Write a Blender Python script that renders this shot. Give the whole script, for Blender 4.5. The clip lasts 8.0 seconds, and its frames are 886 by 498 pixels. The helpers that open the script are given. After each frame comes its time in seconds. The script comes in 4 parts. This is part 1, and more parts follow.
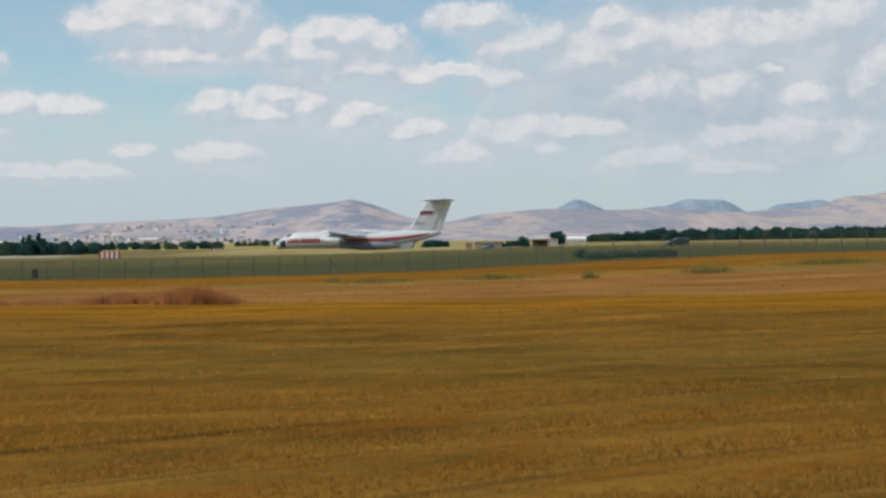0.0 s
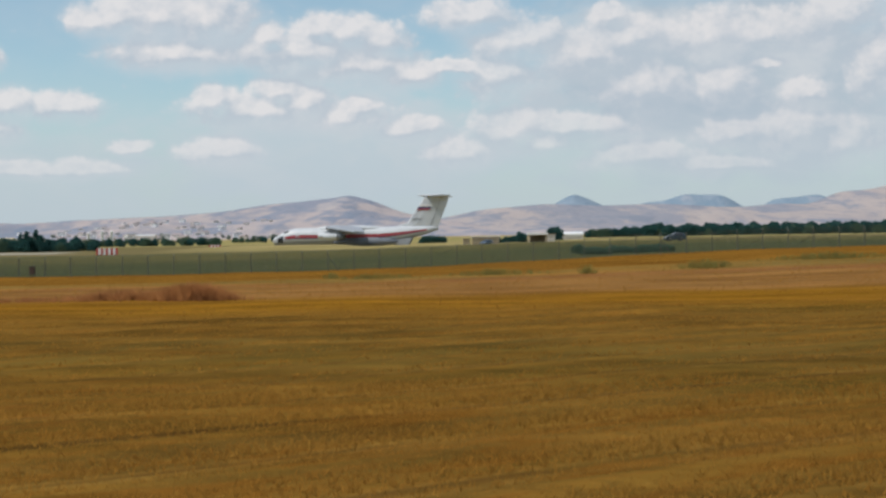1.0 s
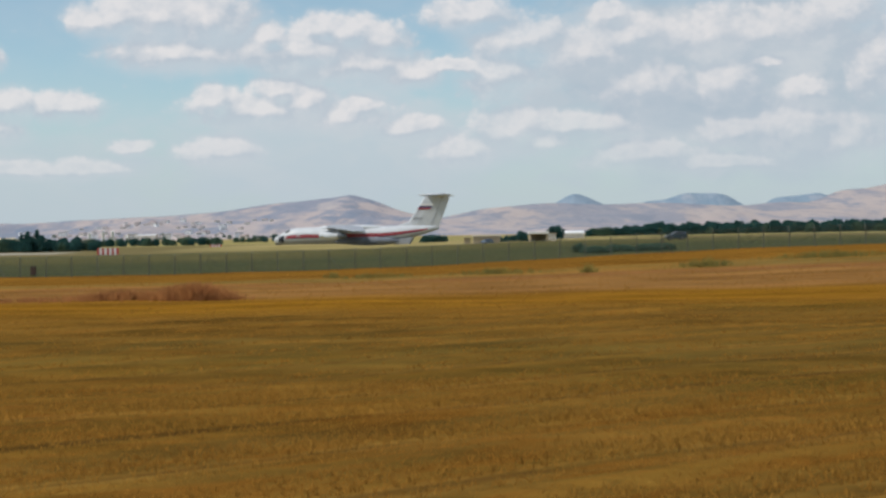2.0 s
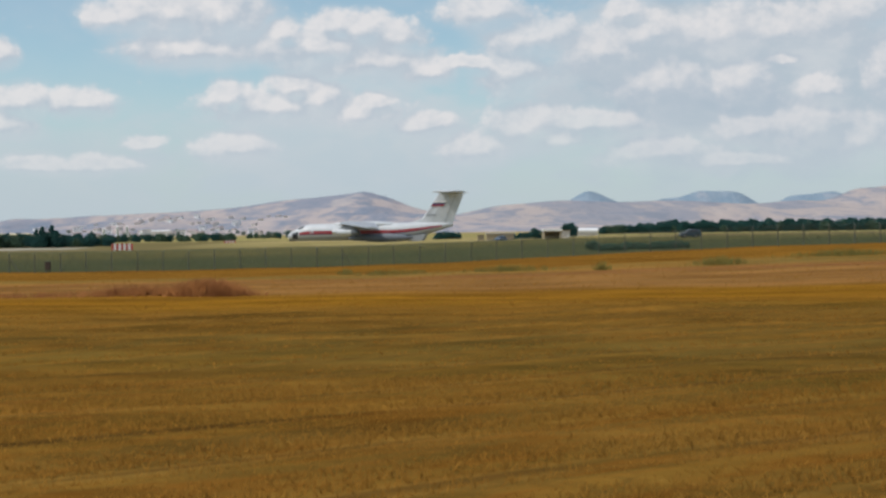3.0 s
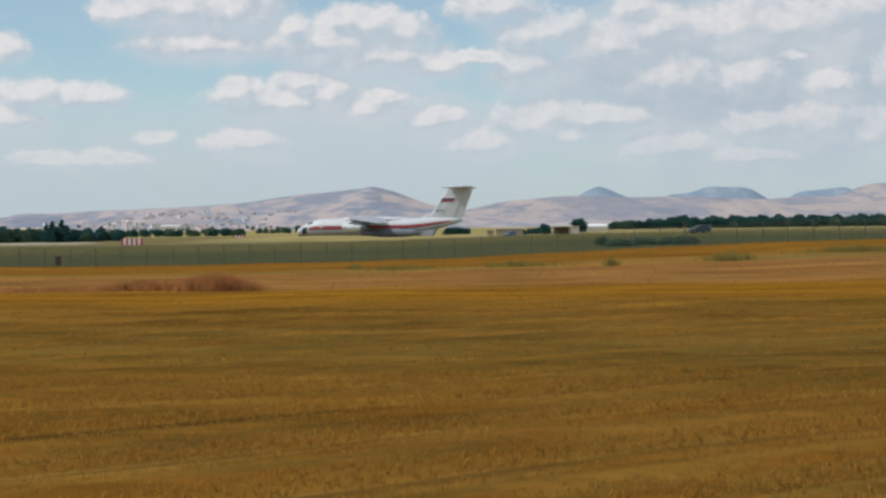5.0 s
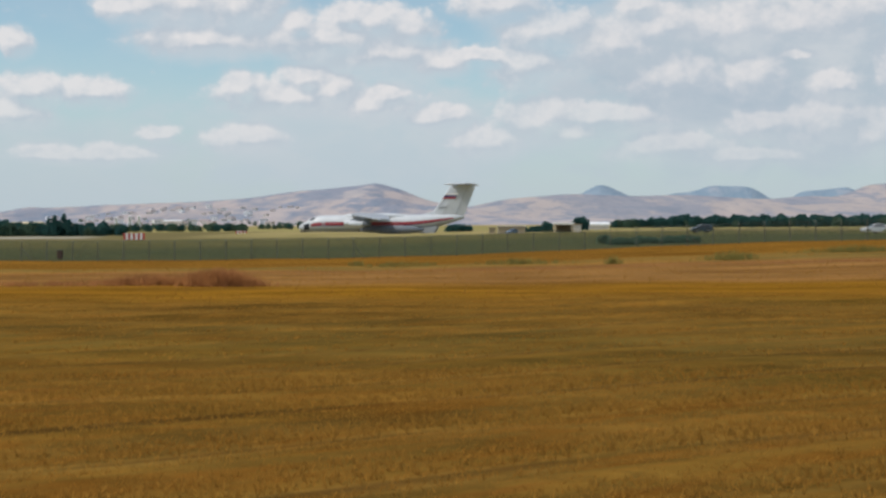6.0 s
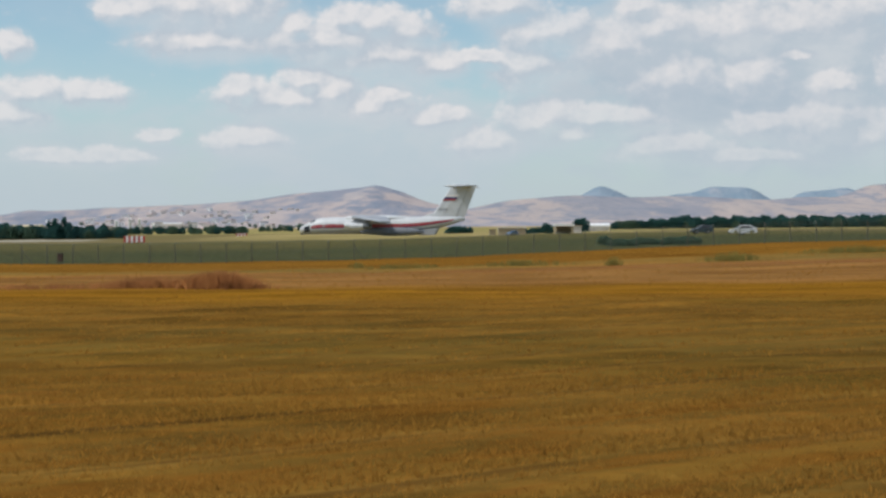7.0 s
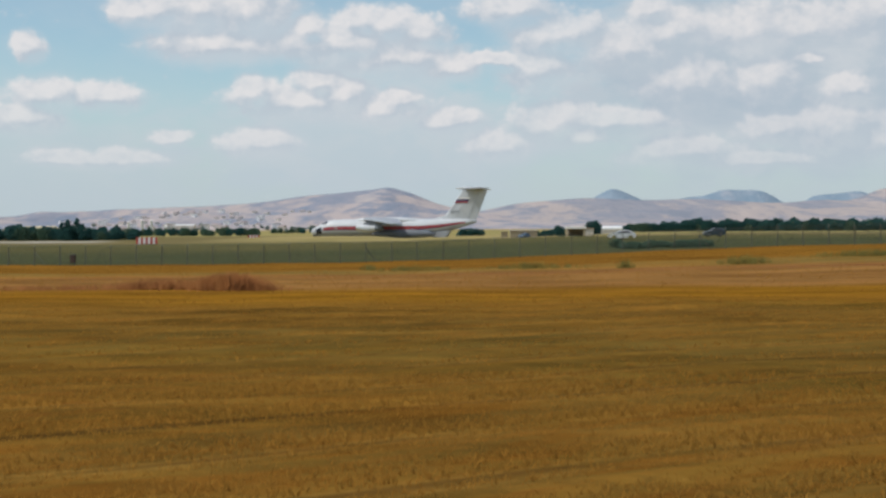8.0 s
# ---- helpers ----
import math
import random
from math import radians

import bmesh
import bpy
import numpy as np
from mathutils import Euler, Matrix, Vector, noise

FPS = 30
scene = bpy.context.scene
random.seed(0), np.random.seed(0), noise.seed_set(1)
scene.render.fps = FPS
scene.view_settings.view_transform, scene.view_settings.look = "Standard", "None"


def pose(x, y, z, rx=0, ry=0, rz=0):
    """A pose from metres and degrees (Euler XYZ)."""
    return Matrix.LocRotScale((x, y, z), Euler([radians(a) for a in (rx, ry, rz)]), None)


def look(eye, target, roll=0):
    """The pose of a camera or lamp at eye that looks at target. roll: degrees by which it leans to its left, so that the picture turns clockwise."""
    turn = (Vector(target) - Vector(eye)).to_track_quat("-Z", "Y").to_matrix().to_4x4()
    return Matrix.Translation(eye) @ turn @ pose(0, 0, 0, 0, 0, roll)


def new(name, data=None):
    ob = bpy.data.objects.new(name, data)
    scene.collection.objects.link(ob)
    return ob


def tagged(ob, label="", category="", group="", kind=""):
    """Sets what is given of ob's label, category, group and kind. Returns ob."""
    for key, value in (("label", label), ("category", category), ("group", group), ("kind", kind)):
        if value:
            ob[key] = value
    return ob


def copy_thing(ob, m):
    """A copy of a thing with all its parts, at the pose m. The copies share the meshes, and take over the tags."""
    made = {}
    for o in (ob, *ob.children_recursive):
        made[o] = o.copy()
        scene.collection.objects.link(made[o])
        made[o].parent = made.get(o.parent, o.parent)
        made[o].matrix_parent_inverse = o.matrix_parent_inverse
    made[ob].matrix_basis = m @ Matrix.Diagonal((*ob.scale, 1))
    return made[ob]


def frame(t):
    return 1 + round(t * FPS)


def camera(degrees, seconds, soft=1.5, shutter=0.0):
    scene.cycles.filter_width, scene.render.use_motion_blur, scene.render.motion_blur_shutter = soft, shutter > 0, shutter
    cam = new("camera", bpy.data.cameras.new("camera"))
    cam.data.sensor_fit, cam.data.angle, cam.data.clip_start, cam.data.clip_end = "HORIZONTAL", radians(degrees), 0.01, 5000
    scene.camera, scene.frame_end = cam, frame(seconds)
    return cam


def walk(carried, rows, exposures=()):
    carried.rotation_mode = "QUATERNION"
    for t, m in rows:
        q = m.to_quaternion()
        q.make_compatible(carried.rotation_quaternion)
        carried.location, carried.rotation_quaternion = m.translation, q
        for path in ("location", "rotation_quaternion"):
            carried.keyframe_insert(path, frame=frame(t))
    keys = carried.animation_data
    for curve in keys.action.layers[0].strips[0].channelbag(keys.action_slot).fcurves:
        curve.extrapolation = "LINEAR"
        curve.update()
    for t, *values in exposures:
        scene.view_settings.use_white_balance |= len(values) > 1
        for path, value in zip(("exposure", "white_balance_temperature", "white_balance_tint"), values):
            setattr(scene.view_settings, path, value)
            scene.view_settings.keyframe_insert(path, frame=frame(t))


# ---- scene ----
cam = camera(36, 8.0, soft=2.7)
EYE = (0.0, 0.0, 3.6)


def aim(turn, tilt, lean):
    """A pose at the eye: degrees turned to the left of +y, tilted up, leaned to the left."""
    return pose(*EYE) @ pose(0, 0, 0, 0, 0, turn) @ pose(0, 0, 0, 90 + tilt, 0, 0) @ pose(0, 0, 0, 0, 0, lean)


walk(cam, [(t, aim(a, b, c)) for t, a, b, c in (
    (0.0, -0.704, -0.392, -0.696),
    (0.5, -0.600, -0.601, -0.685),
    (1.0, -0.805, -0.574, -0.846),
    (1.5, -0.945, -0.547, -1.026),
    (1.7, -0.905, -0.560, -1.020),
    (2.8, -0.262, -0.720, -0.760),
    (3.0, -0.197, -0.727, -0.736),
    (3.5, -0.119, -0.864, -0.806),
    (4.0, 0.000, -0.855, -0.800),
    (4.5, 0.148, -0.891, -0.847),
    (4.7, 0.172, -0.893, -0.790),
    (5.8, 0.256, -1.038, -0.230),
    (6.0, 0.277, -1.043, -0.187),
    (6.5, 0.264, -1.031, -0.211),
    (7.0, 0.291, -0.966, -0.372),
    (7.5, 0.471, -0.889, -0.461),
    (8.0, 0.785, -0.866, -0.228),
)])

# ---- light ----
SUN_EL, SUN_AZ = 58.0, 248.0     # degrees above the horizon, and clockwise from +y
scene.view_settings.exposure = 0.0
sun = new("sun", bpy.data.lights.new("sun", "SUN"))
sun.data.energy, sun.data.angle, sun.data.color = 2.85, radians(0.6), (1.0, 0.95, 0.88)
sun_from = Vector((math.sin(radians(SUN_AZ)) * math.cos(radians(SUN_EL)),
                   math.cos(radians(SUN_AZ)) * math.cos(radians(SUN_EL)), math.sin(radians(SUN_EL))))
sun.matrix_world = look(sun_from * 50, (0, 0, 0))


class Nodes:
    """A short way to write node trees."""

    def __init__(self, tree):
        self.tree = tree

    def add(self, kind, **sockets):
        n = self.tree.nodes.new(kind)
        for k, v in sockets.items():
            self.put(n, k, v)
        return n

    def put(self, n, k, v):
        key = int(k[1:]) if k[0] == "i" and k[1:].isdigit() else k.replace("_", " ")
        if isinstance(v, bpy.types.NodeSocket):
            self.tree.links.new(v, n.inputs[key])
        else:
            n.inputs[key].default_value = v

    def math(self, op, a, b=0.0, c=0.0, clamp=False):
        n = self.tree.nodes.new("ShaderNodeMath")
        n.operation, n.use_clamp = op, clamp
        for i, v in enumerate((a, b, c)):
            self.put(n, "i%d" % i, v)
        return n.outputs[0]

    def vec(self, op, a, b=(0, 0, 0), c=(0, 0, 0)):
        n = self.tree.nodes.new("ShaderNodeVectorMath")
        n.operation = op
        for i, v in enumerate((a, b, c)):
            self.put(n, "i%d" % i, v)
        return n.outputs["Value"] if op in ("LENGTH", "DOT_PRODUCT") else n.outputs[0]

    def noise(self, vector, scale, detail=4.0, rough=0.55, warp=0.0):
        n = self.add("ShaderNodeTexNoise", Vector=vector, Scale=scale, Detail=detail, Roughness=rough, Distortion=warp)
        return n.outputs["Fac"]

    def step(self, v, lo, hi, a=0.0, b=1.0):
        n = self.tree.nodes.new("ShaderNodeMapRange")
        n.interpolation_type = "SMOOTHSTEP"
        for i, x in enumerate((v, lo, hi, a, b)):
            self.put(n, "i%d" % i, x)
        return n.outputs[0]

    def mix(self, fac, a, b, blend="MIX"):
        n = self.tree.nodes.new("ShaderNodeMix")
        n.data_type, n.blend_type = "RGBA", blend
        for i, v in ((0, fac), (6, a), (7, b)):
            if not isinstance(v, bpy.types.NodeSocket) and i and len(v) == 3:
                v = (*v, 1.0)
            self.put(n, "i%d" % i, v)
        return n.outputs[2]


# Heaps of cumulus: degrees to the right of +y, degrees up, half width, half height.
HEAPS_LEFT = (
    (-13.6, 8.9, 0.76, 0.48), (-12.4, 9.0, 1.19, 0.57), (-11.0, 9.0, 1.66, 0.81), (-9.0, 8.9, 1.54, 0.90), (-10.1, 7.6, 2.14, 0.52),
    (-6.3, 8.3, 0.67, 0.38), (-4.2, 8.6, 0.86, 0.48), (-3.3, 8.4, 1.19, 0.57), (-4.6, 7.7, 2.61, 0.67), (-1.6, 8.1, 0.90, 0.52),
    (-2.8, 7.1, 2.38, 0.52), (-0.5, 6.7, 1.07, 0.43), (1.3, 7.0, 1.19, 0.21), (-8.6, 5.7, 0.86, 0.45), (-6.0, 6.1, 0.95, 0.45),
    (-5.2, 5.6, 1.07, 0.52), (-6.7, 5.3, 2.14, 0.52), (-2.8, 5.4, 0.83, 0.33), (-3.1, 5.0, 1.43, 0.43), (-0.5, 4.5, 1.07, 0.33),
)
HEAPS_FAR = (
    (-8.4, 3.6, 1.31, 0.43), (-12.1, 3.8, 0.62, 0.21), (-16.1, 2.9, 1.19, 0.29), (-13.8, 2.9, 1.19, 0.29),
    (-17.1, 5.4, 1.14, 0.48), (-14.6, 5.4, 1.07, 0.43), (-17.7, 7.3, 0.55, 0.40), (-17.7, 4.5, 1.19, 0.48), (1.6, 3.5, 1.19, 0.52),
    (3.8, 4.4, 1.43, 0.71), (5.2, 3.8, 1.43, 0.43), (2.2, 9.1, 1.43, 0.48),
)
HEAPS_BANK = (
    (4.1, 8.0, 1.66, 0.67), (3.3, 6.6, 1.31, 0.76), (7.1, 7.4, 1.90, 0.81), (8.7, 8.0, 1.43, 0.67), (7.9, 9.0, 0.52, 0.38),
    (9.4, 6.0, 1.66, 0.76), (11.9, 8.0, 1.90, 0.71), (14.4, 8.0, 2.14, 0.67), (17.1, 8.4, 1.19, 0.86), (15.8, 5.6, 0.81, 0.48),
    (15.3, 3.9, 1.66, 0.95), (13.0, 4.0, 1.19, 0.52), (9.1, 3.2, 1.90, 0.48), (12.6, 2.8, 2.61, 0.33), (17.3, 3.4, 1.07, 0.71),
    (6.4, 4.4, 2.14, 0.43), (12.6, 5.9, 1.19, 0.71), (18.8, 6.6, 1.19, 1.19), (14.2, 6.8, 0.71, 0.19),
)


def cloud_field():
    """How deep a point of the sky (degrees across, degrees up) lies inside the heaps."""
    tree = bpy.data.node_groups.new("cloud_field", "ShaderNodeTree")
    tree.interface.new_socket("Vector", in_out="INPUT", socket_type="NodeSocketVector")
    tree.interface.new_socket("Value", in_out="OUTPUT", socket_type="NodeSocketFloat")
    tree.interface.new_socket("Body", in_out="OUTPUT", socket_type="NodeSocketFloat")
    n = Nodes(tree)
    p = n.add("NodeGroupInput").outputs[0]
    warp = n.add("ShaderNodeTexNoise", Vector=p, Scale=0.8, Detail=4.0).outputs["Color"]
    q = n.vec("MULTIPLY_ADD", n.vec("SUBTRACT", warp, (.5, .5, .5)), (1.0, .6, 0), p)
    field = None
    for az, el, w, h in HEAPS_LEFT + HEAPS_FAR + HEAPS_BANK:
        iw, ih = 1 / (2.3 * w), 1 / (2.5 * h)
        shift = (-az * iw, -el * ih, 0)
        if field is not None:   # one heap after another keeps the shader small
            shift = n.vec("MULTIPLY_ADD", field, (1e-6, 1e-6, 0), shift)
        d = n.vec("MULTIPLY_ADD", q, (iw, ih, 0), shift)
        g = n.add("ShaderNodeTexGradient", Vector=d)
        g.gradient_type = "SPHERICAL"
        field = g.outputs["Fac"] if field is None else n.math("SMOOTH_MAX", field, g.outputs["Fac"], 0.18)
    body = field
    # rounded billows of three sizes on the heads, and a fine fray
    flat = n.vec("MULTIPLY_ADD", warp, (.5, .5, 0), n.vec("MULTIPLY", p, (1.0, 1.2, 0)))
    for scale, depth in ((0.9, 0.24), (2.2, 0.22), (4.6, 0.12)):
        puff = n.add("ShaderNodeTexVoronoi", Vector=flat, Scale=scale)
        puff.feature = "SMOOTH_F1"
        puff.inputs["Smoothness"].default_value = 0.6
        field = n.math("SUBTRACT", field, n.math("MULTIPLY", n.math("SUBTRACT", puff.outputs["Distance"], 0.42), depth))
    field = n.math("ADD", field, n.math("MULTIPLY", n.math("SUBTRACT", n.noise(flat, 1.1, 7.0, 0.6), 0.5), 0.40))
    out = n.add("NodeGroupOutput")
    tree.links.new(field, out.inputs[0])
    tree.links.new(body, out.inputs[1])
    return tree


def make_sky():
    world = bpy.data.worlds.new("sky")
    scene.world, world.use_nodes = world, True
    tree = world.node_tree
    tree.nodes.clear()
    n = Nodes(tree)
    sky = n.add("ShaderNodeTexSky")
    sky.sky_type, sky.sun_disc = "NISHITA", False
    sky.sun_elevation, sky.sun_rotation = radians(SUN_EL), radians(SUN_AZ)
    sky.air_density, sky.dust_density, sky.ozone_density = 1.0, 0.4, 1.5
    blue = n.vec("MULTIPLY", sky.outputs[0], SKY_GAIN)
    way = n.add("ShaderNodeTexCoord").outputs["Generated"]
    s = n.add("ShaderNodeSeparateXYZ", Vector=way)
    az = n.math("MULTIPLY", n.math("ARCTAN2", s.outputs[0], s.outputs[1]), 57.2958)
    el = n.math("MULTIPLY", n.math("ARCSINE", s.outputs[2]), 57.2958)
    p = n.add("ShaderNodeCombineXYZ", X=az, Y=el).outputs[0]
    group = cloud_field()

    def field(v):
        g = n.add("ShaderNodeGroup")
        g.node_tree = group
        n.put(g, "i0", v)
        return g.outputs[0], g.outputs[1]

    (here, body), (lit, body_lit) = field(p), field(n.vec("ADD", p, (-.28, .46, 0)))
    # the cloud cover goes on, in the same heaps, round the rest of the sky
    high = n.vec("MULTIPLY", way, (1, 1, 2.2))
    rest = n.math("SUBTRACT", n.noise(high, 3.2, 7.0, 0.6), 0.12)
    away = n.math("MAXIMUM", n.step(n.math("ABSOLUTE", az), 20, 28), n.step(el, 10.5, 15))
    here = n.mix_value(away, here, rest)
    lit = n.mix_value(away, lit, n.math("SUBTRACT", n.noise(n.vec("ADD", high, (-.03, 0, .06)), 3.2, 7.0, 0.6), 0.12))
    slope = n.math("SUBTRACT", here, lit)
    side = n.mix_value(away, n.math("SUBTRACT", body, body_lit), slope)
    # crisp heads, bases that melt into the haze
    mask = n.math("MULTIPLY", n.step(here, 0.18, 0.52), n.step(side, -0.30, 0.06, 0.22, 0.92))
    mask = n.math("MULTIPLY", mask, n.step(az, 1.0, 4.0, 1.0, 0.85))
    soft = n.noise(n.vec("MULTIPLY", p, (.5, 1, 0)), 0.7, 4.0)
    shade = n.math("ADD", n.math("MULTIPLY", n.step(side, -0.06, 0.28), 0.85), n.math("MULTIPLY", n.math("SUBTRACT", slope, side), 1.6))
    shade = n.math("ADD", shade, n.math("MULTIPLY", n.math("SUBTRACT", n.noise(p, 1.3, 5.0, 0.6), 0.44), 0.7), clamp=True)
    cloud = n.mix(shade, CLOUD_SHADE, CLOUD_LIGHT)
    # thin veils: one behind the great bank, one low down, thickening towards the horizon
    base = blue
    billow = n.step(n.noise(n.vec("MULTIPLY", p, (.55, 1, 0)), 0.55, 7.0, 0.58, 0.4), 0.41, 0.62)
    for c_az, c_el, w, h, tone, most in ((13.0, 6.2, 14.5, 7.0, BANK, 0.95), (-3.5, 3.4, 12.0, 4.0, VEIL, 0.85), (-16.0, 2.4, 9.0, 3.2, VEIL, 0.6),
                                          (-9.5, 8.2, 5.5, 2.4, VEIL, 0.6), (-3.0, 6.8, 5.5, 2.2, VEIL, 0.6), (12.0, 4.9, 7.0, 1.5, RAIN, 0.75), (6.5, 5.4, 4.0, 1.2, RAIN, 0.5)):
        g = n.add("ShaderNodeTexGradient", Vector=n.vec("MULTIPLY_ADD", p, (1 / w, 1 / h, 0), (-c_az / w, -c_el / h, 0)))
        g.gradient_type = "SPHERICAL"
        thick = n.math("ADD", g.outputs["Fac"], n.math("MULTIPLY", n.math("SUBTRACT", soft, 0.5), 0.7))
        base = n.mix(n.math("MULTIPLY", n.step(thick, 0.16, 0.62), most), base, n.mix(n.math("MULTIPLY", billow, 0.25 if tone is RAIN else 0.8), tone, (0.66, 0.675, 0.70)))
    base = n.mix(n.step(el, 8.0, 0.0, 0.22, 0.88), base, VEIL_LOW)
    shroud = n.math("MULTIPLY", n.step(n.math("ADD", body, n.math("MULTIPLY", n.math("SUBTRACT", soft, 0.5), 0.5)), 0.0, 0.6), n.step(away, 1.0, 0.0, 0.0, 0.42))
    base = n.mix(n.math("MULTIPLY", shroud, n.math("MULTIPLY", n.step(el, 0.4, 3.5, 0.3, 1.0), n.step(az, 2.0, 6.0, 1.0, 0.5))), base, (0.575, 0.62, 0.67))
    dim = n.math("MULTIPLY", mask, n.step(el, 0.8, 6.5, 0.30, 0.94))
    colour = n.mix(dim, base, cloud)
    out = n.add("ShaderNodeBackground", Color=colour, Strength=1.0)
    tree.links.new(out.outputs[0], n.add("ShaderNodeOutputWorld").inputs[0])


def mix_value(self, fac, a, b):
    m = self.tree.nodes.new("ShaderNodeMix")
    for i, v in ((0, fac), (2, a), (3, b)):
        self.put(m, "i%d" % i, v)
    return m.outputs[0]


Nodes.mix_value = mix_value
BANK, RAIN = (0.435, 0.51, 0.585), (0.35, 0.44, 0.54)
SKY_GAIN = (0.101, 0.117, 0.113)
CLOUD_LIGHT, CLOUD_SHADE = (0.78, 0.76, 0.765), (0.49, 0.55, 0.62)
VEIL, VEIL_LOW = (0.555, 0.63, 0.685), (0.465, 0.55, 0.615)
make_sky()


# ---- materials ----
def material(name, a, b, scale=2.0, rough=0.8, bump=0.0, metal=0.0, fine=8.0, c=None, stretch=(1, 1, 1), coat=0.0):
    """A surface whose colour wanders from a to b at two scales, with stains of c, and a fine relief."""
    m = bpy.data.materials.new(name)
    m.use_nodes = True
    n = Nodes(m.node_tree)
    bsdf = m.node_tree.nodes["Principled BSDF"]
    at = n.vec("MULTIPLY", n.add("ShaderNodeTexCoord").outputs["Object"], stretch)
    info = n.add("ShaderNodeObjectInfo").outputs["Random"]
    at = n.vec("ADD", at, n.vec("MULTIPLY", n.add("ShaderNodeCombineXYZ", X=info, Y=info, Z=info).outputs[0], (31, 17, 9)))
    big, small = n.noise(at, scale, 5.0, 0.6), n.noise(at, scale * fine, 4.0, 0.6)
    colour = n.mix(n.step(n.math("ADD", n.math("MULTIPLY", big, 0.65), n.math("MULTIPLY", small, 0.35)), 0.36, 0.64), a, b)
    if c:
        colour = n.mix(n.step(n.noise(at, scale * 0.6, 6.0, 0.65), 0.56, 0.7), colour, c)
    n.put(bsdf, "Base_Color", colour)
    n.put(bsdf, "Roughness", n.math("ADD", n.math("MULTIPLY", n.math("SUBTRACT", small, 0.5), 0.25), rough, clamp=True))
    n.put(bsdf, "Metallic", metal)
    n.put(bsdf, "Coat_Weight", coat)
    if bump:
        bump_node = n.add("ShaderNodeBump", Height=small, Strength=0.6, Distance=bump)
        n.put(bsdf, "Normal", bump_node.outputs[0])
    return m


def glass_material(name, tint):
    m = bpy.data.materials.new(name)
    m.use_nodes = True
    bsdf = m.node_tree.nodes["Principled BSDF"]
    for k, v in (("Base Color", (*tint, 1)), ("Roughness", 0.12), ("Specular IOR Level", 0.35), ("Coat Weight", 0.0)):
        bsdf.inputs[k].default_value = v
    return m


def island_material(name, a, b, c, upright=False):
    """Leaves, straw: each blade or clump takes a tone of its own."""
    m = bpy.data.materials.new(name)
    m.use_nodes = True
    n = Nodes(m.node_tree)
    bsdf = m.node_tree.nodes["Principled BSDF"]
    r = n.add("ShaderNodeNewGeometry").outputs["Random Per Island"]
    where = n.add("ShaderNodeTexCoord").outputs["Object"]
    big = n.noise(where, 0.35, 3.0)
    colour = n.mix(n.step(r, 0.0, 1.0), a, b)
    colour = n.mix(n.step(n.math("ADD", big, n.math("MULTIPLY", r, 0.2)), 0.5, 0.75), colour, c)
    # thin blades and leaves let light through
    front = n.add("ShaderNodeBsdfDiffuse", Color=colour)
    through_colour = colour if upright else n.mix(0.5, colour, (0, 0, 0))
    behind = n.add("ShaderNodeBsdfTranslucent", Color=through_colour)
    if upright:     # a soft tuft takes light like the ground that it covers
        normal = n.add("ShaderNodeNewGeometry").outputs["Normal"]
        for shader, up in ((front, 1), (behind, -1)):
            n.put(shader, "Normal", n.vec("NORMALIZE", n.vec("MULTIPLY_ADD", normal, (.3, .3, .3), (0, 0, up))))
    both = n.add("ShaderNodeAddShader", i0=front.outputs[0], i1=behind.outputs[0])
    m.node_tree.links.new(both.outputs[0], m.node_tree.nodes["Material Output"].inputs[0])
    m.node_tree.nodes.remove(bsdf)
    return m


ROWS = (0.864, 0.503)            # the direction in which the field was drilled and mown


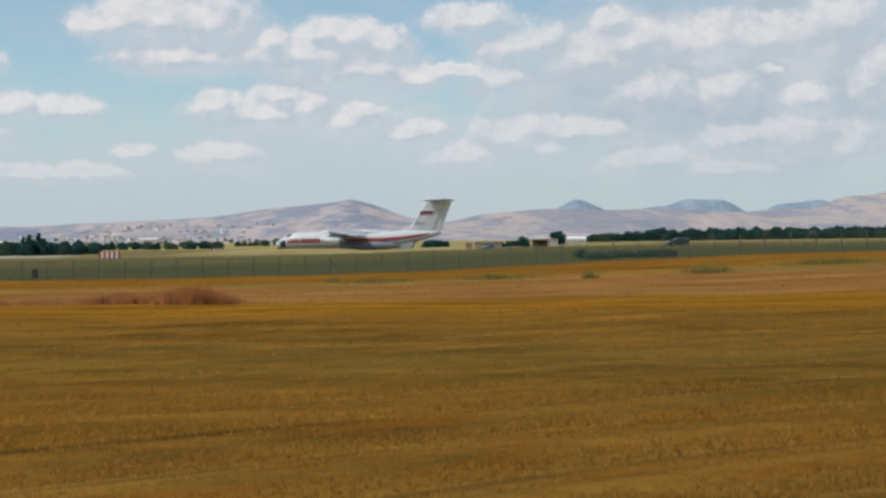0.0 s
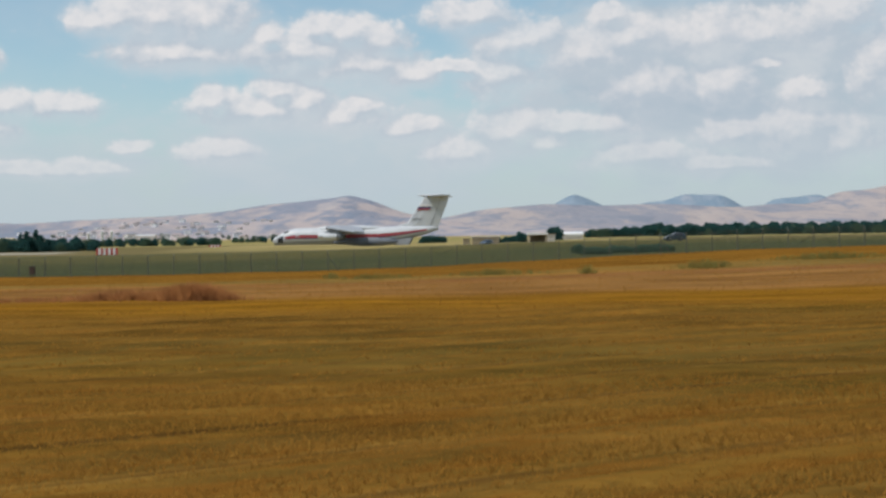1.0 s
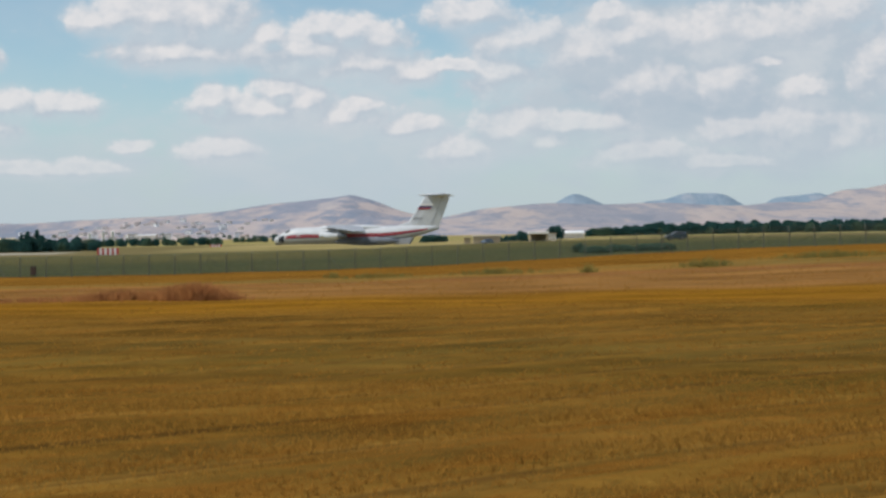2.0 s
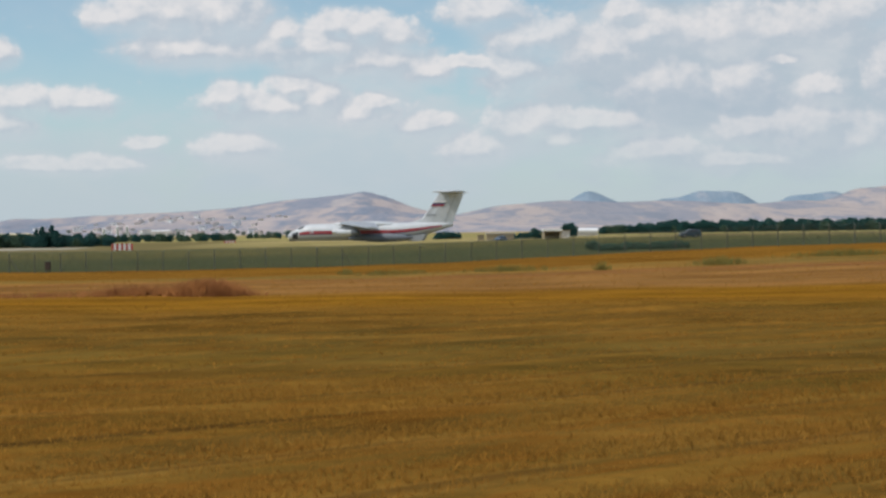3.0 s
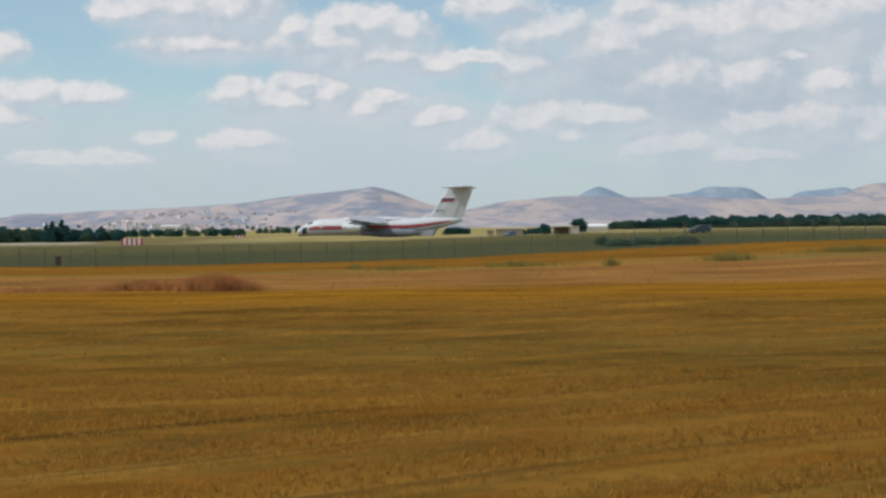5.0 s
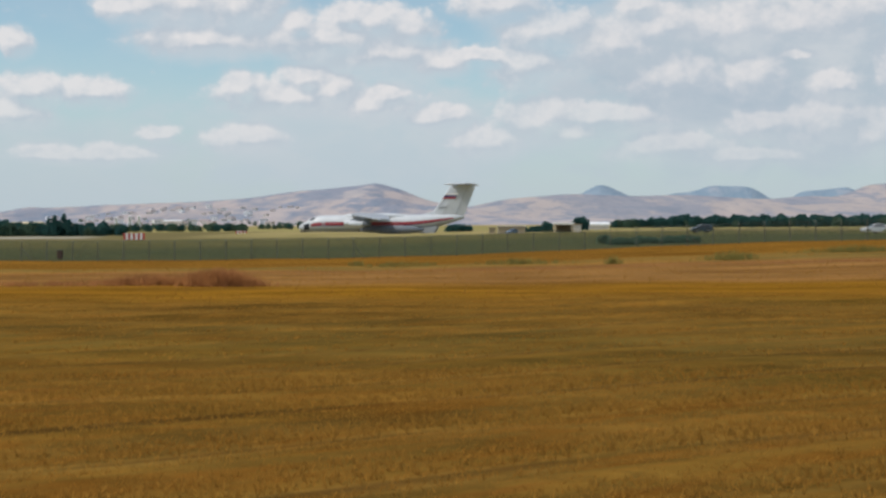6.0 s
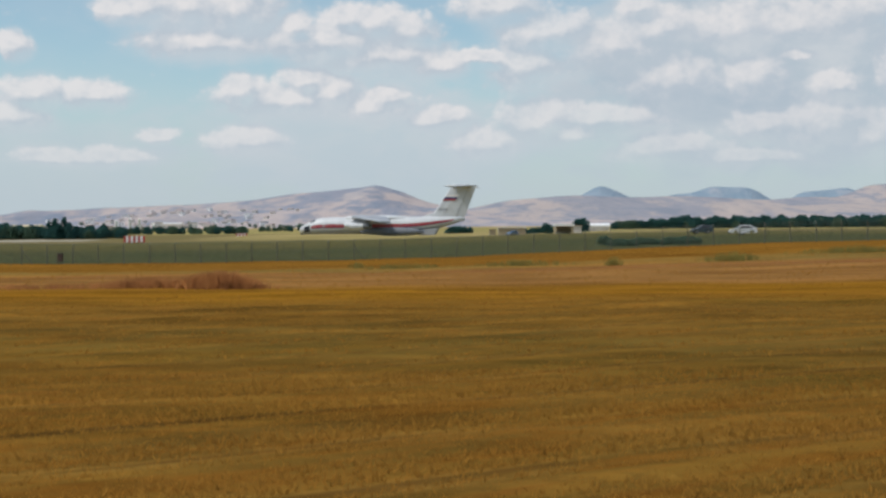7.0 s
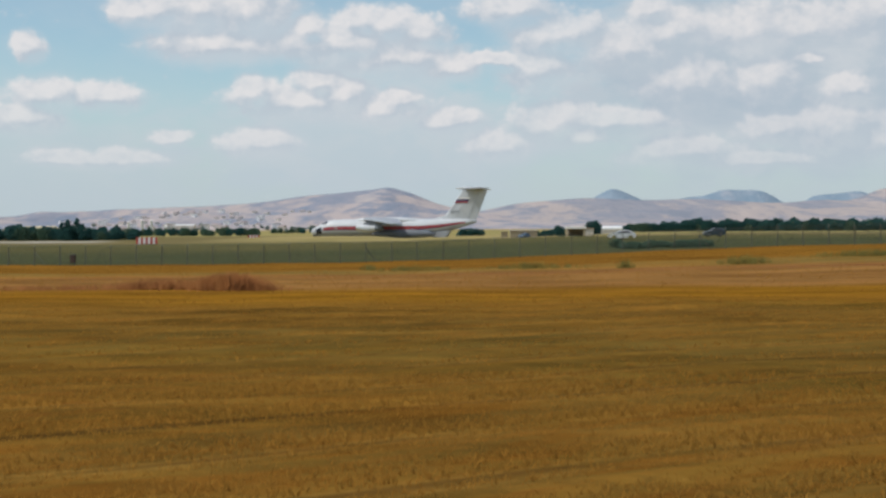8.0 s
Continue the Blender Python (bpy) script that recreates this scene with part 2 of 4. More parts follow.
def ground_material():
    m = bpy.data.materials.new("fields")
    m.use_nodes = True
    n = Nodes(m.node_tree)
    bsdf = m.node_tree.nodes["Principled BSDF"]
    at = n.add("ShaderNodeNewGeometry").outputs["Position"]
    s = n.add("ShaderNodeSeparateXYZ", Vector=at)
    x, y = s.outputs[0], s.outputs[1]
    along = n.math("ADD", n.math("MULTIPLY", x, ROWS[0]), n.math("MULTIPLY", y, ROWS[1]))
    over = n.math("SUBTRACT", n.math("MULTIPLY", y, ROWS[0]), n.math("MULTIPLY", x, ROWS[1]))
    row = n.add("ShaderNodeCombineXYZ", X=n.math("MULTIPLY", along, 0.10), Y=over).outputs[0]
    flat = n.vec("MULTIPLY", at, (0.35, 1, 0))
    wide = n.noise(flat, 0.045, 5.0, 0.6)
    patch = n.noise(row, 0.55, 5.0, 0.62)
    grit = n.noise(at, 7.0, 5.0, 0.7)
    lumps = n.noise(row, 2.2, 4.0, 0.6)
    wobble = n.math("MULTIPLY", n.math("SUBTRACT", n.noise(at, 0.06, 4.0), 0.5), 9.0)
    # mown stubble: straw over soil in long streaks, with tracks of wheels between the swaths
    c = n.mix(n.step(patch, 0.32, 0.68), STUBBLE_DARK, STUBBLE)
    c = n.mix(n.step(lumps, 0.48, 0.72), c, STUBBLE_BROWN)
    c = n.mix(n.math("MULTIPLY", n.step(wide, 0.50, 0.62), 0.45), c, STUBBLE_OLIVE)
    c = n.mix(n.math("MULTIPLY", n.step(grit, 0.55, 0.75), 0.55), c, STRAW)
    track = n.math("ABSOLUTE", n.math("SUBTRACT", n.math("FRACT", n.math("ADD", n.math("DIVIDE", over, 3.7),
                   n.math("MULTIPLY", n.math("SUBTRACT", n.noise(row, 0.22, 3.0), 0.58), 0.5))), 0.5))
    broken = n.step(n.noise(n.vec("MULTIPLY", row, (3, 0.3, 0)), 0.6, 3.0), 0.32, 0.52)
    c = n.mix(n.math("MULTIPLY", n.math("MULTIPLY", n.step(track, 0.17, 0.0), broken), 0.75), c, SOIL)
    c = n.mix(n.math("MULTIPLY", n.math("MULTIPLY", n.step(track, 0.2, 0.13), n.step(track, 0.06, 0.13)), 0.28), c, STRAW)
    clods = n.noise(n.vec("MULTIPLY", at, (1.2, 1, 1)), 1.1, 4.0, 0.7)
    c = n.mix(n.math("MULTIPLY", n.step(clods, 0.50, 0.64), 0.6), c, STUBBLE_DARK)
    # flattened rusty straw in drifts, and a belt of regrown green further off
    drift = n.noise(n.add("ShaderNodeCombineXYZ", X=n.math("MULTIPLY", along, 0.30), Y=over).outputs[0], 0.62, 5.0, 0.6)
    c = n.mix(n.math("MULTIPLY", n.math("MULTIPLY", n.step(drift, 0.50, 0.62), n.step(y, 38, 26)), 0.75), c, (0.165, 0.068, 0.0105))
    belt = n.math("MULTIPLY", n.step(n.math("ADD", y, wobble), 33, 40), n.step(n.math("ADD", y, wobble), 53, 46))
    c = n.mix(n.math("MULTIPLY", n.math("MULTIPLY", belt, n.step(drift, 0.40, 0.60)), 0.42), c, (0.112, 0.084, 0.022))
    depth = n.math("ADD", y, wobble)
    for start, width, one, two in ZONES:
        new_colour = n.mix(n.step(n.noise(flat, 0.12, 5.0, 0.65), 0.35, 0.65), one, two)
        new_colour = n.mix(n.math("MULTIPLY", n.step(grit, 0.5, 0.8), 0.3), new_colour, STRAW)
        c = n.mix(n.step(depth, start - width, start + width), c, new_colour)
    # streaks of thicker and thinner growth before the fence
    streak = n.noise(n.vec("MULTIPLY", at, (0.22, 1, 0)), 0.33, 6.0, 0.68)
    tone = n.mix_value(n.step(y, 175, 150), 1.0, n.step(streak, 0.3, 0.7, 0.66, 1.26))
    c = n.vec("MULTIPLY", c, n.add("ShaderNodeCombineXYZ", X=tone, Y=tone, Z=tone).outputs[0])
    worn = n.math("MULTIPLY", n.math("MULTIPLY", n.step(depth, 285, 310), n.step(depth, 540, 515)), n.math("MAXIMUM", n.step(n.math("ADD", x, wobble), -38, -70), n.step(x, 55, 85)))
    c = n.mix(n.math("MULTIPLY", worn, 0.9), c, (0.145, 0.12, 0.056))
    # a pale concrete strip on the airfield
    strip = n.math("MULTIPLY", n.math("MULTIPLY", n.step(y, 374, 378), n.step(y, 402, 398)), n.step(x, -96, -108))
    c = n.mix(n.math("MULTIPLY", strip, 0.65), c, (0.40, 0.38, 0.34))
    n.put(bsdf, "Base_Color", c)
    n.put(bsdf, "Roughness", 1.0)
    n.put(bsdf, "Specular_IOR_Level", 0.0)
    height = n.math("ADD", n.math("MULTIPLY", grit, 0.4), lumps)
    n.put(bsdf, "Normal", n.add("ShaderNodeBump", Height=height, Strength=0.5, Distance=0.12).outputs[0])
    return m


def hill_material(name, pale, hazy_mauve, scrub, bare):
    """Bare dry slopes: broad tracts of two soils, dark scrub in the folds, pale stubble plots, all tinted with distance
    haze.
    """
    m = bpy.data.materials.new(name)
    m.use_nodes = True
    n = Nodes(m.node_tree)
    bsdf = m.node_tree.nodes["Principled BSDF"]
    at = n.add("ShaderNodeTexCoord").outputs["Object"]
    flat = n.vec("MULTIPLY", at, (1, .22, 1.6))
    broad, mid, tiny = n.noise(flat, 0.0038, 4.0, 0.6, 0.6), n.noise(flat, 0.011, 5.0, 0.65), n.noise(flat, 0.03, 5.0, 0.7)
    c = n.mix(n.step(n.math("ADD", n.math("MULTIPLY", broad, 0.6), n.math("MULTIPLY", mid, 0.4)), 0.45, 0.54), pale, hazy_mauve)
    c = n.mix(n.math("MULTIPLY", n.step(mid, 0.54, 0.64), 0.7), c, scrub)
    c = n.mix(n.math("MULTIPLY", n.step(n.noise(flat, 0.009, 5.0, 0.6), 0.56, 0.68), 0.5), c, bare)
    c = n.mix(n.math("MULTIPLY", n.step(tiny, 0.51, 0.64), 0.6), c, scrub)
    n.put(bsdf, "Base_Color", c)
    n.put(bsdf, "Roughness", 1.0)
    n.put(bsdf, "Specular_IOR_Level", 0.1)
    n.put(bsdf, "Normal", n.add("ShaderNodeBump", Height=mid, Strength=0.8, Distance=14.0).outputs[0])
    return m


STUBBLE, STUBBLE_DARK, STUBBLE_BROWN = (0.218, 0.109, 0.0185), (0.116, 0.065, 0.0145), (0.176, 0.075, 0.0140)
STUBBLE_OLIVE, STRAW, SOIL = (0.105, 0.074, 0.014), (0.29, 0.16, 0.036), (0.088, 0.045, 0.012)
ZONES = (   # metres ahead, half width of the border, two colours
    (66, 8, (0.255, 0.118, 0.012), (0.19, 0.088, 0.012)),
    (82, 4, (0.265, 0.134, 0.042), (0.205, 0.098, 0.030)),
    (106, 3, (0.19, 0.08, 0.034), (0.27, 0.125, 0.04)),
    (112, 3, (0.17, 0.115, 0.034), (0.27, 0.145, 0.036)),
    (124, 4, (0.22, 0.104, 0.016), (0.165, 0.076, 0.014)),
    (161, 2, (0.056, 0.068, 0.035), (0.076, 0.080, 0.039)),
    (225, 25, (0.13, 0.115, 0.05), (0.095, 0.092, 0.04)),
    (302, 8, (0.34, 0.275, 0.125), (0.24, 0.20, 0.085)),
    (520, 20, (0.22, 0.20, 0.08), (0.34, 0.28, 0.12)),
    (900, 60, (0.40, 0.30, 0.18), (0.33, 0.27, 0.16)),
)
M_GROUND = ground_material()
# distance haze is mixed into these base colours: muted, mauve and blue-grey
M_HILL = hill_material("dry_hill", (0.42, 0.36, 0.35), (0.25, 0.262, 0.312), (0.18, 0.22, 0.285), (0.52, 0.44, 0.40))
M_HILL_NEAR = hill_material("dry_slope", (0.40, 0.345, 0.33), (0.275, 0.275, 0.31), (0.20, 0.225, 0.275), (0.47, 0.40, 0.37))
# the blue of the farthest hills is aerial haze put into their colour
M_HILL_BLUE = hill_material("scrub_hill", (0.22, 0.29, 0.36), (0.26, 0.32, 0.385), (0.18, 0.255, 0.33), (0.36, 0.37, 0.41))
M_WHITE = material("white_aircraft_paint", (0.58, 0.60, 0.62), (0.50, 0.525, 0.55), 0.35, 0.45, 0, 0, 6.0, (0.44, 0.455, 0.475), coat=0.1)
M_GREY = material("grey_aircraft_paint", (0.34, 0.36, 0.39), (0.28, 0.295, 0.325), 0.4, 0.45)
# dark grey with the shade beneath the wing put into the colour
M_UNDER = material("shadow_grey_wing_paint", (0.15, 0.17, 0.19), (0.12, 0.135, 0.155), 0.4, 0.5)
M_DEEP_GREY = material("sooty_grey_paint", (0.17, 0.19, 0.22), (0.13, 0.145, 0.17), 0.5, 0.55)
M_DARK = material("dark_metal", (0.05, 0.055, 0.06), (0.09, 0.09, 0.095), 1.0, 0.5, 0, 0.4)
M_RED = material("red_paint", (0.36, 0.05, 0.06), (0.28, 0.045, 0.055), 0.6, 0.45)
M_NAVY = material("navy_paint", (0.04, 0.05, 0.14), (0.05, 0.06, 0.16), 0.6, 0.45)
M_GLASS = glass_material("dark_glass", (0.03, 0.035, 0.045))
M_TYRE = material("rubber", (0.02, 0.02, 0.02), (0.04, 0.038, 0.035), 6, 0.85)
M_ALLOY = material("alloy", (0.45, 0.45, 0.46), (0.35, 0.35, 0.36), 6, 0.35, 0, 0.8)
M_POST = material("weathered_post", (0.10, 0.105, 0.08), (0.13, 0.135, 0.10), 2, 0.85, 0.003)
M_WIRE = material("green_wire", (0.05, 0.065, 0.045), (0.08, 0.085, 0.06), 2, 0.6)
M_LEAF = island_material("dark_foliage", (0.026, 0.076, 0.070), (0.044, 0.098, 0.080), (0.034, 0.085, 0.084))
M_LEAF_SOFT = island_material("grey_green_foliage", (0.055, 0.10, 0.07), (0.08, 0.12, 0.078), (0.065, 0.11, 0.078))
M_BARK = material("bark", (0.10, 0.07, 0.05), (0.06, 0.045, 0.035), 3, 0.95, 0.01, stretch=(1, 1, .3))
# leaf colour of the far town's trees, paled to include the haze
M_LEAF_HAZED = island_material("olive_foliage", (0.15, 0.19, 0.17), (0.20, 0.23, 0.20), (0.18, 0.21, 0.20))
M_STRAW = island_material("stubble_straw", (0.22, 0.112, 0.021), (0.155, 0.08, 0.016), (0.185, 0.088, 0.016), upright=True)
M_WEED = island_material("dry_weed", (0.23, 0.10, 0.036), (0.29, 0.13, 0.045), (0.18, 0.075, 0.03), upright=True)
M_GREEN_WEED = island_material("green_weed", (0.15, 0.125, 0.036), (0.20, 0.145, 0.036), (0.12, 0.11, 0.034), upright=True)
M_OLIVE = island_material("olive_grass", (0.062, 0.070, 0.033), (0.085, 0.085, 0.036), (0.07, 0.075, 0.034), upright=True)
M_RUST = material("rusty_metal", (0.09, 0.05, 0.035), (0.06, 0.04, 0.03), 3, 0.8)
M_PLASTER = material("pale_plaster", (0.66, 0.62, 0.57), (0.56, 0.53, 0.49), 0.3, 0.9, 0.004, c=(0.42, 0.38, 0.33))
M_TAN = material("tan_plaster", (0.40, 0.33, 0.22), (0.33, 0.27, 0.19), 0.4, 0.9, 0.004)
M_ROOF_WHITE = material("white_sheet_roof", (0.84, 0.84, 0.83), (0.76, 0.76, 0.76), 0.4, 0.5)
M_ROOF_RED = material("clay_roof", (0.38, 0.31, 0.30), (0.31, 0.26, 0.26), 0.5, 0.9)
M_YELLOW = material("pale_yellow_wall", (0.66, 0.55, 0.33), (0.58, 0.49, 0.31), 0.3, 0.9)
M_SIGNAL_RED = material("signal_red", (0.50, 0.07, 0.05), (0.42, 0.07, 0.05), 1, 0.6)
M_SIGNAL_WHITE = material("signal_white", (0.80, 0.78, 0.75), (0.70, 0.68, 0.66), 1, 0.6)
M_CAR_WHITE = material("white_car_paint", (0.80, 0.80, 0.80), (0.72, 0.72, 0.72), 1.5, 0.3, coat=0.8)
M_CAR_DARK = material("dark_blue_car_paint", (0.018, 0.045, 0.07), (0.025, 0.055, 0.08), 1.5, 0.3, coat=0.8)
M_CAR_BLUE = material("blue_car_paint", (0.04, 0.10, 0.20), (0.05, 0.12, 0.22), 1.5, 0.3, coat=0.8)
M_LAMP_CLEAR = material("clear_lamp", (0.6, 0.6, 0.6), (0.5, 0.5, 0.5), 5, 0.15)
M_LAMP_RED = material("red_lamp", (0.35, 0.02, 0.02), (0.3, 0.02, 0.02), 5, 0.2)


# ---- building helpers ----
def mesh_of(bm, name, *mats, smooth=False):
    me = bpy.data.meshes.new(name)
    bm.to_mesh(me)
    bm.free()
    for m in mats:
        me.materials.append(m)
    if smooth:
        for p in me.polygons:
            p.use_smooth = True
    return me


def part(name, bm, mat, parent, label="", smooth=False):
    """Links a bmesh, or a mesh already made, as one part of a thing."""
    me = mesh_of(bm, name, *(mat if isinstance(mat, tuple) else (mat,)), smooth=smooth) if isinstance(bm, bmesh.types.BMesh) else bm
    ob = new(name, me)
    ob.parent = parent
    return tagged(ob, label)


def raw_mesh(name, verts, faces, mat, smooth=False):
    me = bpy.data.meshes.new(name)
    me.from_pydata([tuple(v) for v in verts], [], [tuple(f) for f in faces])
    me.materials.append(mat)
    if smooth:
        for p in me.polygons:
            p.use_smooth = True
    me.update()
    return me


def box(bm, lo, hi, bevel=0.0, m=None):
    made = bmesh.ops.create_cube(bm, size=1)["verts"]
    for v in made:
        v.co = Vector([lo[i] + (v.co[i] + 0.5) * (hi[i] - lo[i]) for i in range(3)])
    if bevel:
        edges = list({e for v in made for e in v.link_edges})
        made = list({v for f in bmesh.ops.bevel(bm, geom=edges, offset=bevel, segments=2, affect="EDGES")["faces"] for v in f.verts} | {v for v in made if v.is_valid})
    if m is not None:
        bmesh.ops.transform(bm, matrix=m, verts=made)
    return bm


def rod(bm, a, b, r1, r2=None, seg=8):
    a, b = Vector(a), Vector(b)
    m = Matrix.Translation((a + b) / 2) @ (b - a).to_track_quat("Z", "Y").to_matrix().to_4x4()
    bmesh.ops.create_cone(bm, cap_ends=True, segments=seg, radius1=r1, radius2=r1 if r2 is None else r2, depth=(b - a).length, matrix=m)
    return bm


def loft(bm, rings, close=True, caps=True):
    """Skin between rings of points of equal count."""
    loops = [[bm.verts.new(p) for p in ring] for ring in rings]
    k = len(loops[0])
    for one, two in zip(loops, loops[1:]):
        for i in range(k if close else k - 1):
            bm.faces.new((one[i], one[(i + 1) % k], two[(i + 1) % k], two[i]))
    if caps and close:
        bm.faces.new(list(reversed(loops[0])))
        bm.faces.new(loops[-1])
    bmesh.ops.recalc_face_normals(bm, faces=bm.faces[:])
    return bm


def solid(points, y0, y1, bevel=0.0):
    """A side outline in x and z, drawn out from y0 to y1."""
    bm = bmesh.new()
    loft(bm, [[(x, y, z) for x, z in points] for y in (y0, y1)])
    if bevel:
        bmesh.ops.bevel(bm, geom=bm.edges[:], offset=bevel, segments=2, affect="EDGES")
    return bm


def smooth01(v, lo, hi):
    t = np.clip((v - lo) / (hi - lo), 0, 1)
    return t * t * (3 - 2 * t)


DEPTHS = (0, 160, 227, 300, 372, 450, 600, 800, 1500, 5000)


def land(x, y):
    """The height of the ground."""
    x, y = np.asarray(x, float), np.asarray(y, float)
    base = np.interp(y, DEPTHS, (-.6, -.6, -.2, .3, -.1, .9, .6, 2.2, 2.5, 1.0))
    rise = np.interp(y, DEPTHS, (2.4, 2.4, 2.1, 1.7, 1.35, .8, .9, .5, .5, .5))
    mid = np.interp(y, DEPTHS, (17, 17, 0, 2, 14, 14, 20, 20, 20, 20))
    width = np.interp(y, DEPTHS, (14, 14, 13, 13, 6, 14, 50, 80, 150, 400))
    z = base + rise / (1 + np.exp(np.clip(-(x - mid) / width, -40, 40)))
    z = z * smooth01(y, 60, 155)
    # a low grassy bank before the runway
    z = z + (1.6 - .7 * smooth01(x, -22, -13)) * np.exp(-((y - 325) / 17) ** 2) * (1 - smooth01(x, -2, 10)) * (0.1 + 0.9 * smooth01(x, -76, -44))
    swell = 0.05 * np.sin(x * .31 + y * .17) * np.sin(y * .23 - x * .11)
    return z + swell * smooth01(np.hypot(x, y), 6, 20)


def height(x, y):
    return float(land(x, y))


# ---- the land ----
def make_ground():
    """One sheet, finest before the camera, out to the horizon all round."""
    sides = np.concatenate([np.linspace(-28, 28, 260), np.linspace(28, 332, 90)[1:-1]])
    radii = np.concatenate([[0.0], np.geomspace(1.5, 12, 14), np.geomspace(12, 120, 130)[1:], np.geomspace(120, 4900, 120)[1:]])
    a, r = np.meshgrid(np.radians(sides), radii)
    x, y = r * np.sin(a), r * np.cos(a)
    # low ridges of straw along the mown rows
    over = y * ROWS[0] - x * ROWS[1]
    wave = 0.045 * np.sin(over * 2 * np.pi / 3.7 + 0.4 * np.sin(x * .05 + y * .03)) + 0.02 * np.sin(over * 2 * np.pi / 1.1 + np.sin(x * .4))
    z = land(x, y) + wave * smooth01(r, 4, 12) * (1 - smooth01(r, 60, 90))
    k, rows = len(sides), len(radii)
    i, j = np.meshgrid(np.arange(k), np.arange(rows - 1))
    i2 = (i + 1) % k
    faces = np.stack([j * k + i, j * k + i2, (j + 1) * k + i2, (j + 1) * k + i], -1).reshape(-1, 4)
    verts = np.stack([x, y, z], -1).reshape(-1, 3)
    ob = new("ground", raw_mesh("ground", verts, faces, M_GROUND, True))
    bm = bmesh.new()
    bm.from_mesh(ob.data)
    bmesh.ops.remove_doubles(bm, verts=[v for v in bm.verts if v.co.xy.length < 0.5], dist=0.01)
    bmesh.ops.recalc_face_normals(bm, faces=bm.faces[:])
    if sum(f.normal.z for f in bm.faces) < 0:
        bmesh.ops.reverse_faces(bm, faces=bm.faces[:])
    bm.to_mesh(ob.data)
    bm.free()
    tagged(ob, "flat mown stubble fields and dry airfield grass", "ground", kind="structure")


def folds(x, y, scale, seed):
    out = np.zeros_like(x)
    for o in range(5):
        f = 2 ** o / scale
        flat = [noise.noise(Vector((u * f + seed * 7.3, v * f * 0.8, seed))) for u, v in zip(x.ravel(), y.ravel())]
        out += (0.5 - np.abs(np.array(flat).reshape(x.shape))) * 0.55 ** o
    return out - 0.45


def crest_of(x, bumps, base):
    h = np.full_like(x, base)
    for c, w, top, *power in bumps:
        h = h + top * np.exp(-np.abs((x - c) / w) ** (power[0] if power else 2))
    return h


def make_hill(name, label, mat, x0, x1, crest, front, back, bumps, base, rough, seed, step=16.0):
    """A ridge along x: its crest line is a sum of swells, its flanks are folded by gullies."""
    xs = np.arange(x0, x1 + 1, step)
    ys = np.concatenate([np.linspace(crest - front, crest, 64), np.linspace(crest, crest + back, 12)[1:]])
    x, y = np.meshgrid(xs, ys)
    top = crest_of(x, bumps, base)
    t = np.where(y < crest, np.clip((y - crest + front) / front, 0, 1), 1 - np.clip((y - crest) / back, 0, 1))
    flank = t ** 1.6
    cut = folds(x, y, 420.0, seed)
    ends = smooth01(x, x0, x0 + 150) * (1 - smooth01(x, x1 - 150, x1))
    z = (top * flank + rough * cut * np.clip(t * 5, 0, 1) * (1 - 0.88 * smooth01(t, 0.75, 1.0))) * ends - 2 * (1 - t) - 4 * (1 - ends)
    k = len(xs)
    i, j = np.meshgrid(np.arange(k - 1), np.arange(len(ys) - 1))
    faces = np.stack([j * k + i, j * k + i + 1, (j + 1) * k + i + 1, (j + 1) * k + i], -1).reshape(-1, 4)
    ob = new(name, raw_mesh(name, np.stack([x, y, z], -1).reshape(-1, 3), faces, mat, True))
    tagged(ob, label, "hill", kind="structure")
    return lambda u, v: float(np.interp(v, ys, z[:, int(np.clip(round((u - x0) / step), 0, k - 1))]))


make_ground()
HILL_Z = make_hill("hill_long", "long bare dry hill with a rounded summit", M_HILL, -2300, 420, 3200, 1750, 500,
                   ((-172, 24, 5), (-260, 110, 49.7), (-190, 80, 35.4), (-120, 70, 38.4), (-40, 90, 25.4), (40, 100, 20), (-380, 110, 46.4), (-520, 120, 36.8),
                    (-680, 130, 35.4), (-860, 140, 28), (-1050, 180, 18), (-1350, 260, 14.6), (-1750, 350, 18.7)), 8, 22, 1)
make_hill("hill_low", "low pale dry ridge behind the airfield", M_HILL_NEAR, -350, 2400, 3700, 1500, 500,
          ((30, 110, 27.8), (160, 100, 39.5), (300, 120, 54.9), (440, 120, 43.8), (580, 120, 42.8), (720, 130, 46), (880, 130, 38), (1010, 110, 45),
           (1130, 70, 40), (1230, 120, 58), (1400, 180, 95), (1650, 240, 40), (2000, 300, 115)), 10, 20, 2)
make_hill("hill_cone", "small cone-shaped hill, tinted blue-grey for haze", M_HILL_BLUE, 230, 720, 4300, 260, 200,
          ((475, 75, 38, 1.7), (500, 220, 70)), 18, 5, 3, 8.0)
make_hill("hill_mesa", "far flat-topped tableland, tinted blue-grey for haze", M_HILL_BLUE, 560, 2600, 4650, 320, 200,
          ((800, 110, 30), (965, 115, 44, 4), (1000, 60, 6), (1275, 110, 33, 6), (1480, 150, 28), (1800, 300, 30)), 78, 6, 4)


# ---- the airliner ----
def ring(x, z, r, squash=1.0, seg=28):
    return [(x, r * math.sin(2 * math.pi * i / seg), z + r * squash * math.cos(2 * math.pi * i / seg)) for i in range(seg)]


HULL = ((-1.4, 2.75, .35), (-.9, 2.8, .85), (-.1, 2.95, 1.25), (1.2, 3.2, 1.65), (2.6, 3.5, 2.05), (4.6, 3.68, 2.35), (7.6, 3.7, 2.42),
        (27.0, 3.7, 2.42), (30.0, 3.85, 2.3), (34.0, 4.25, 1.95), (38.0, 4.8, 1.4), (41.0, 5.2, .9), (43.4, 5.5, .4))


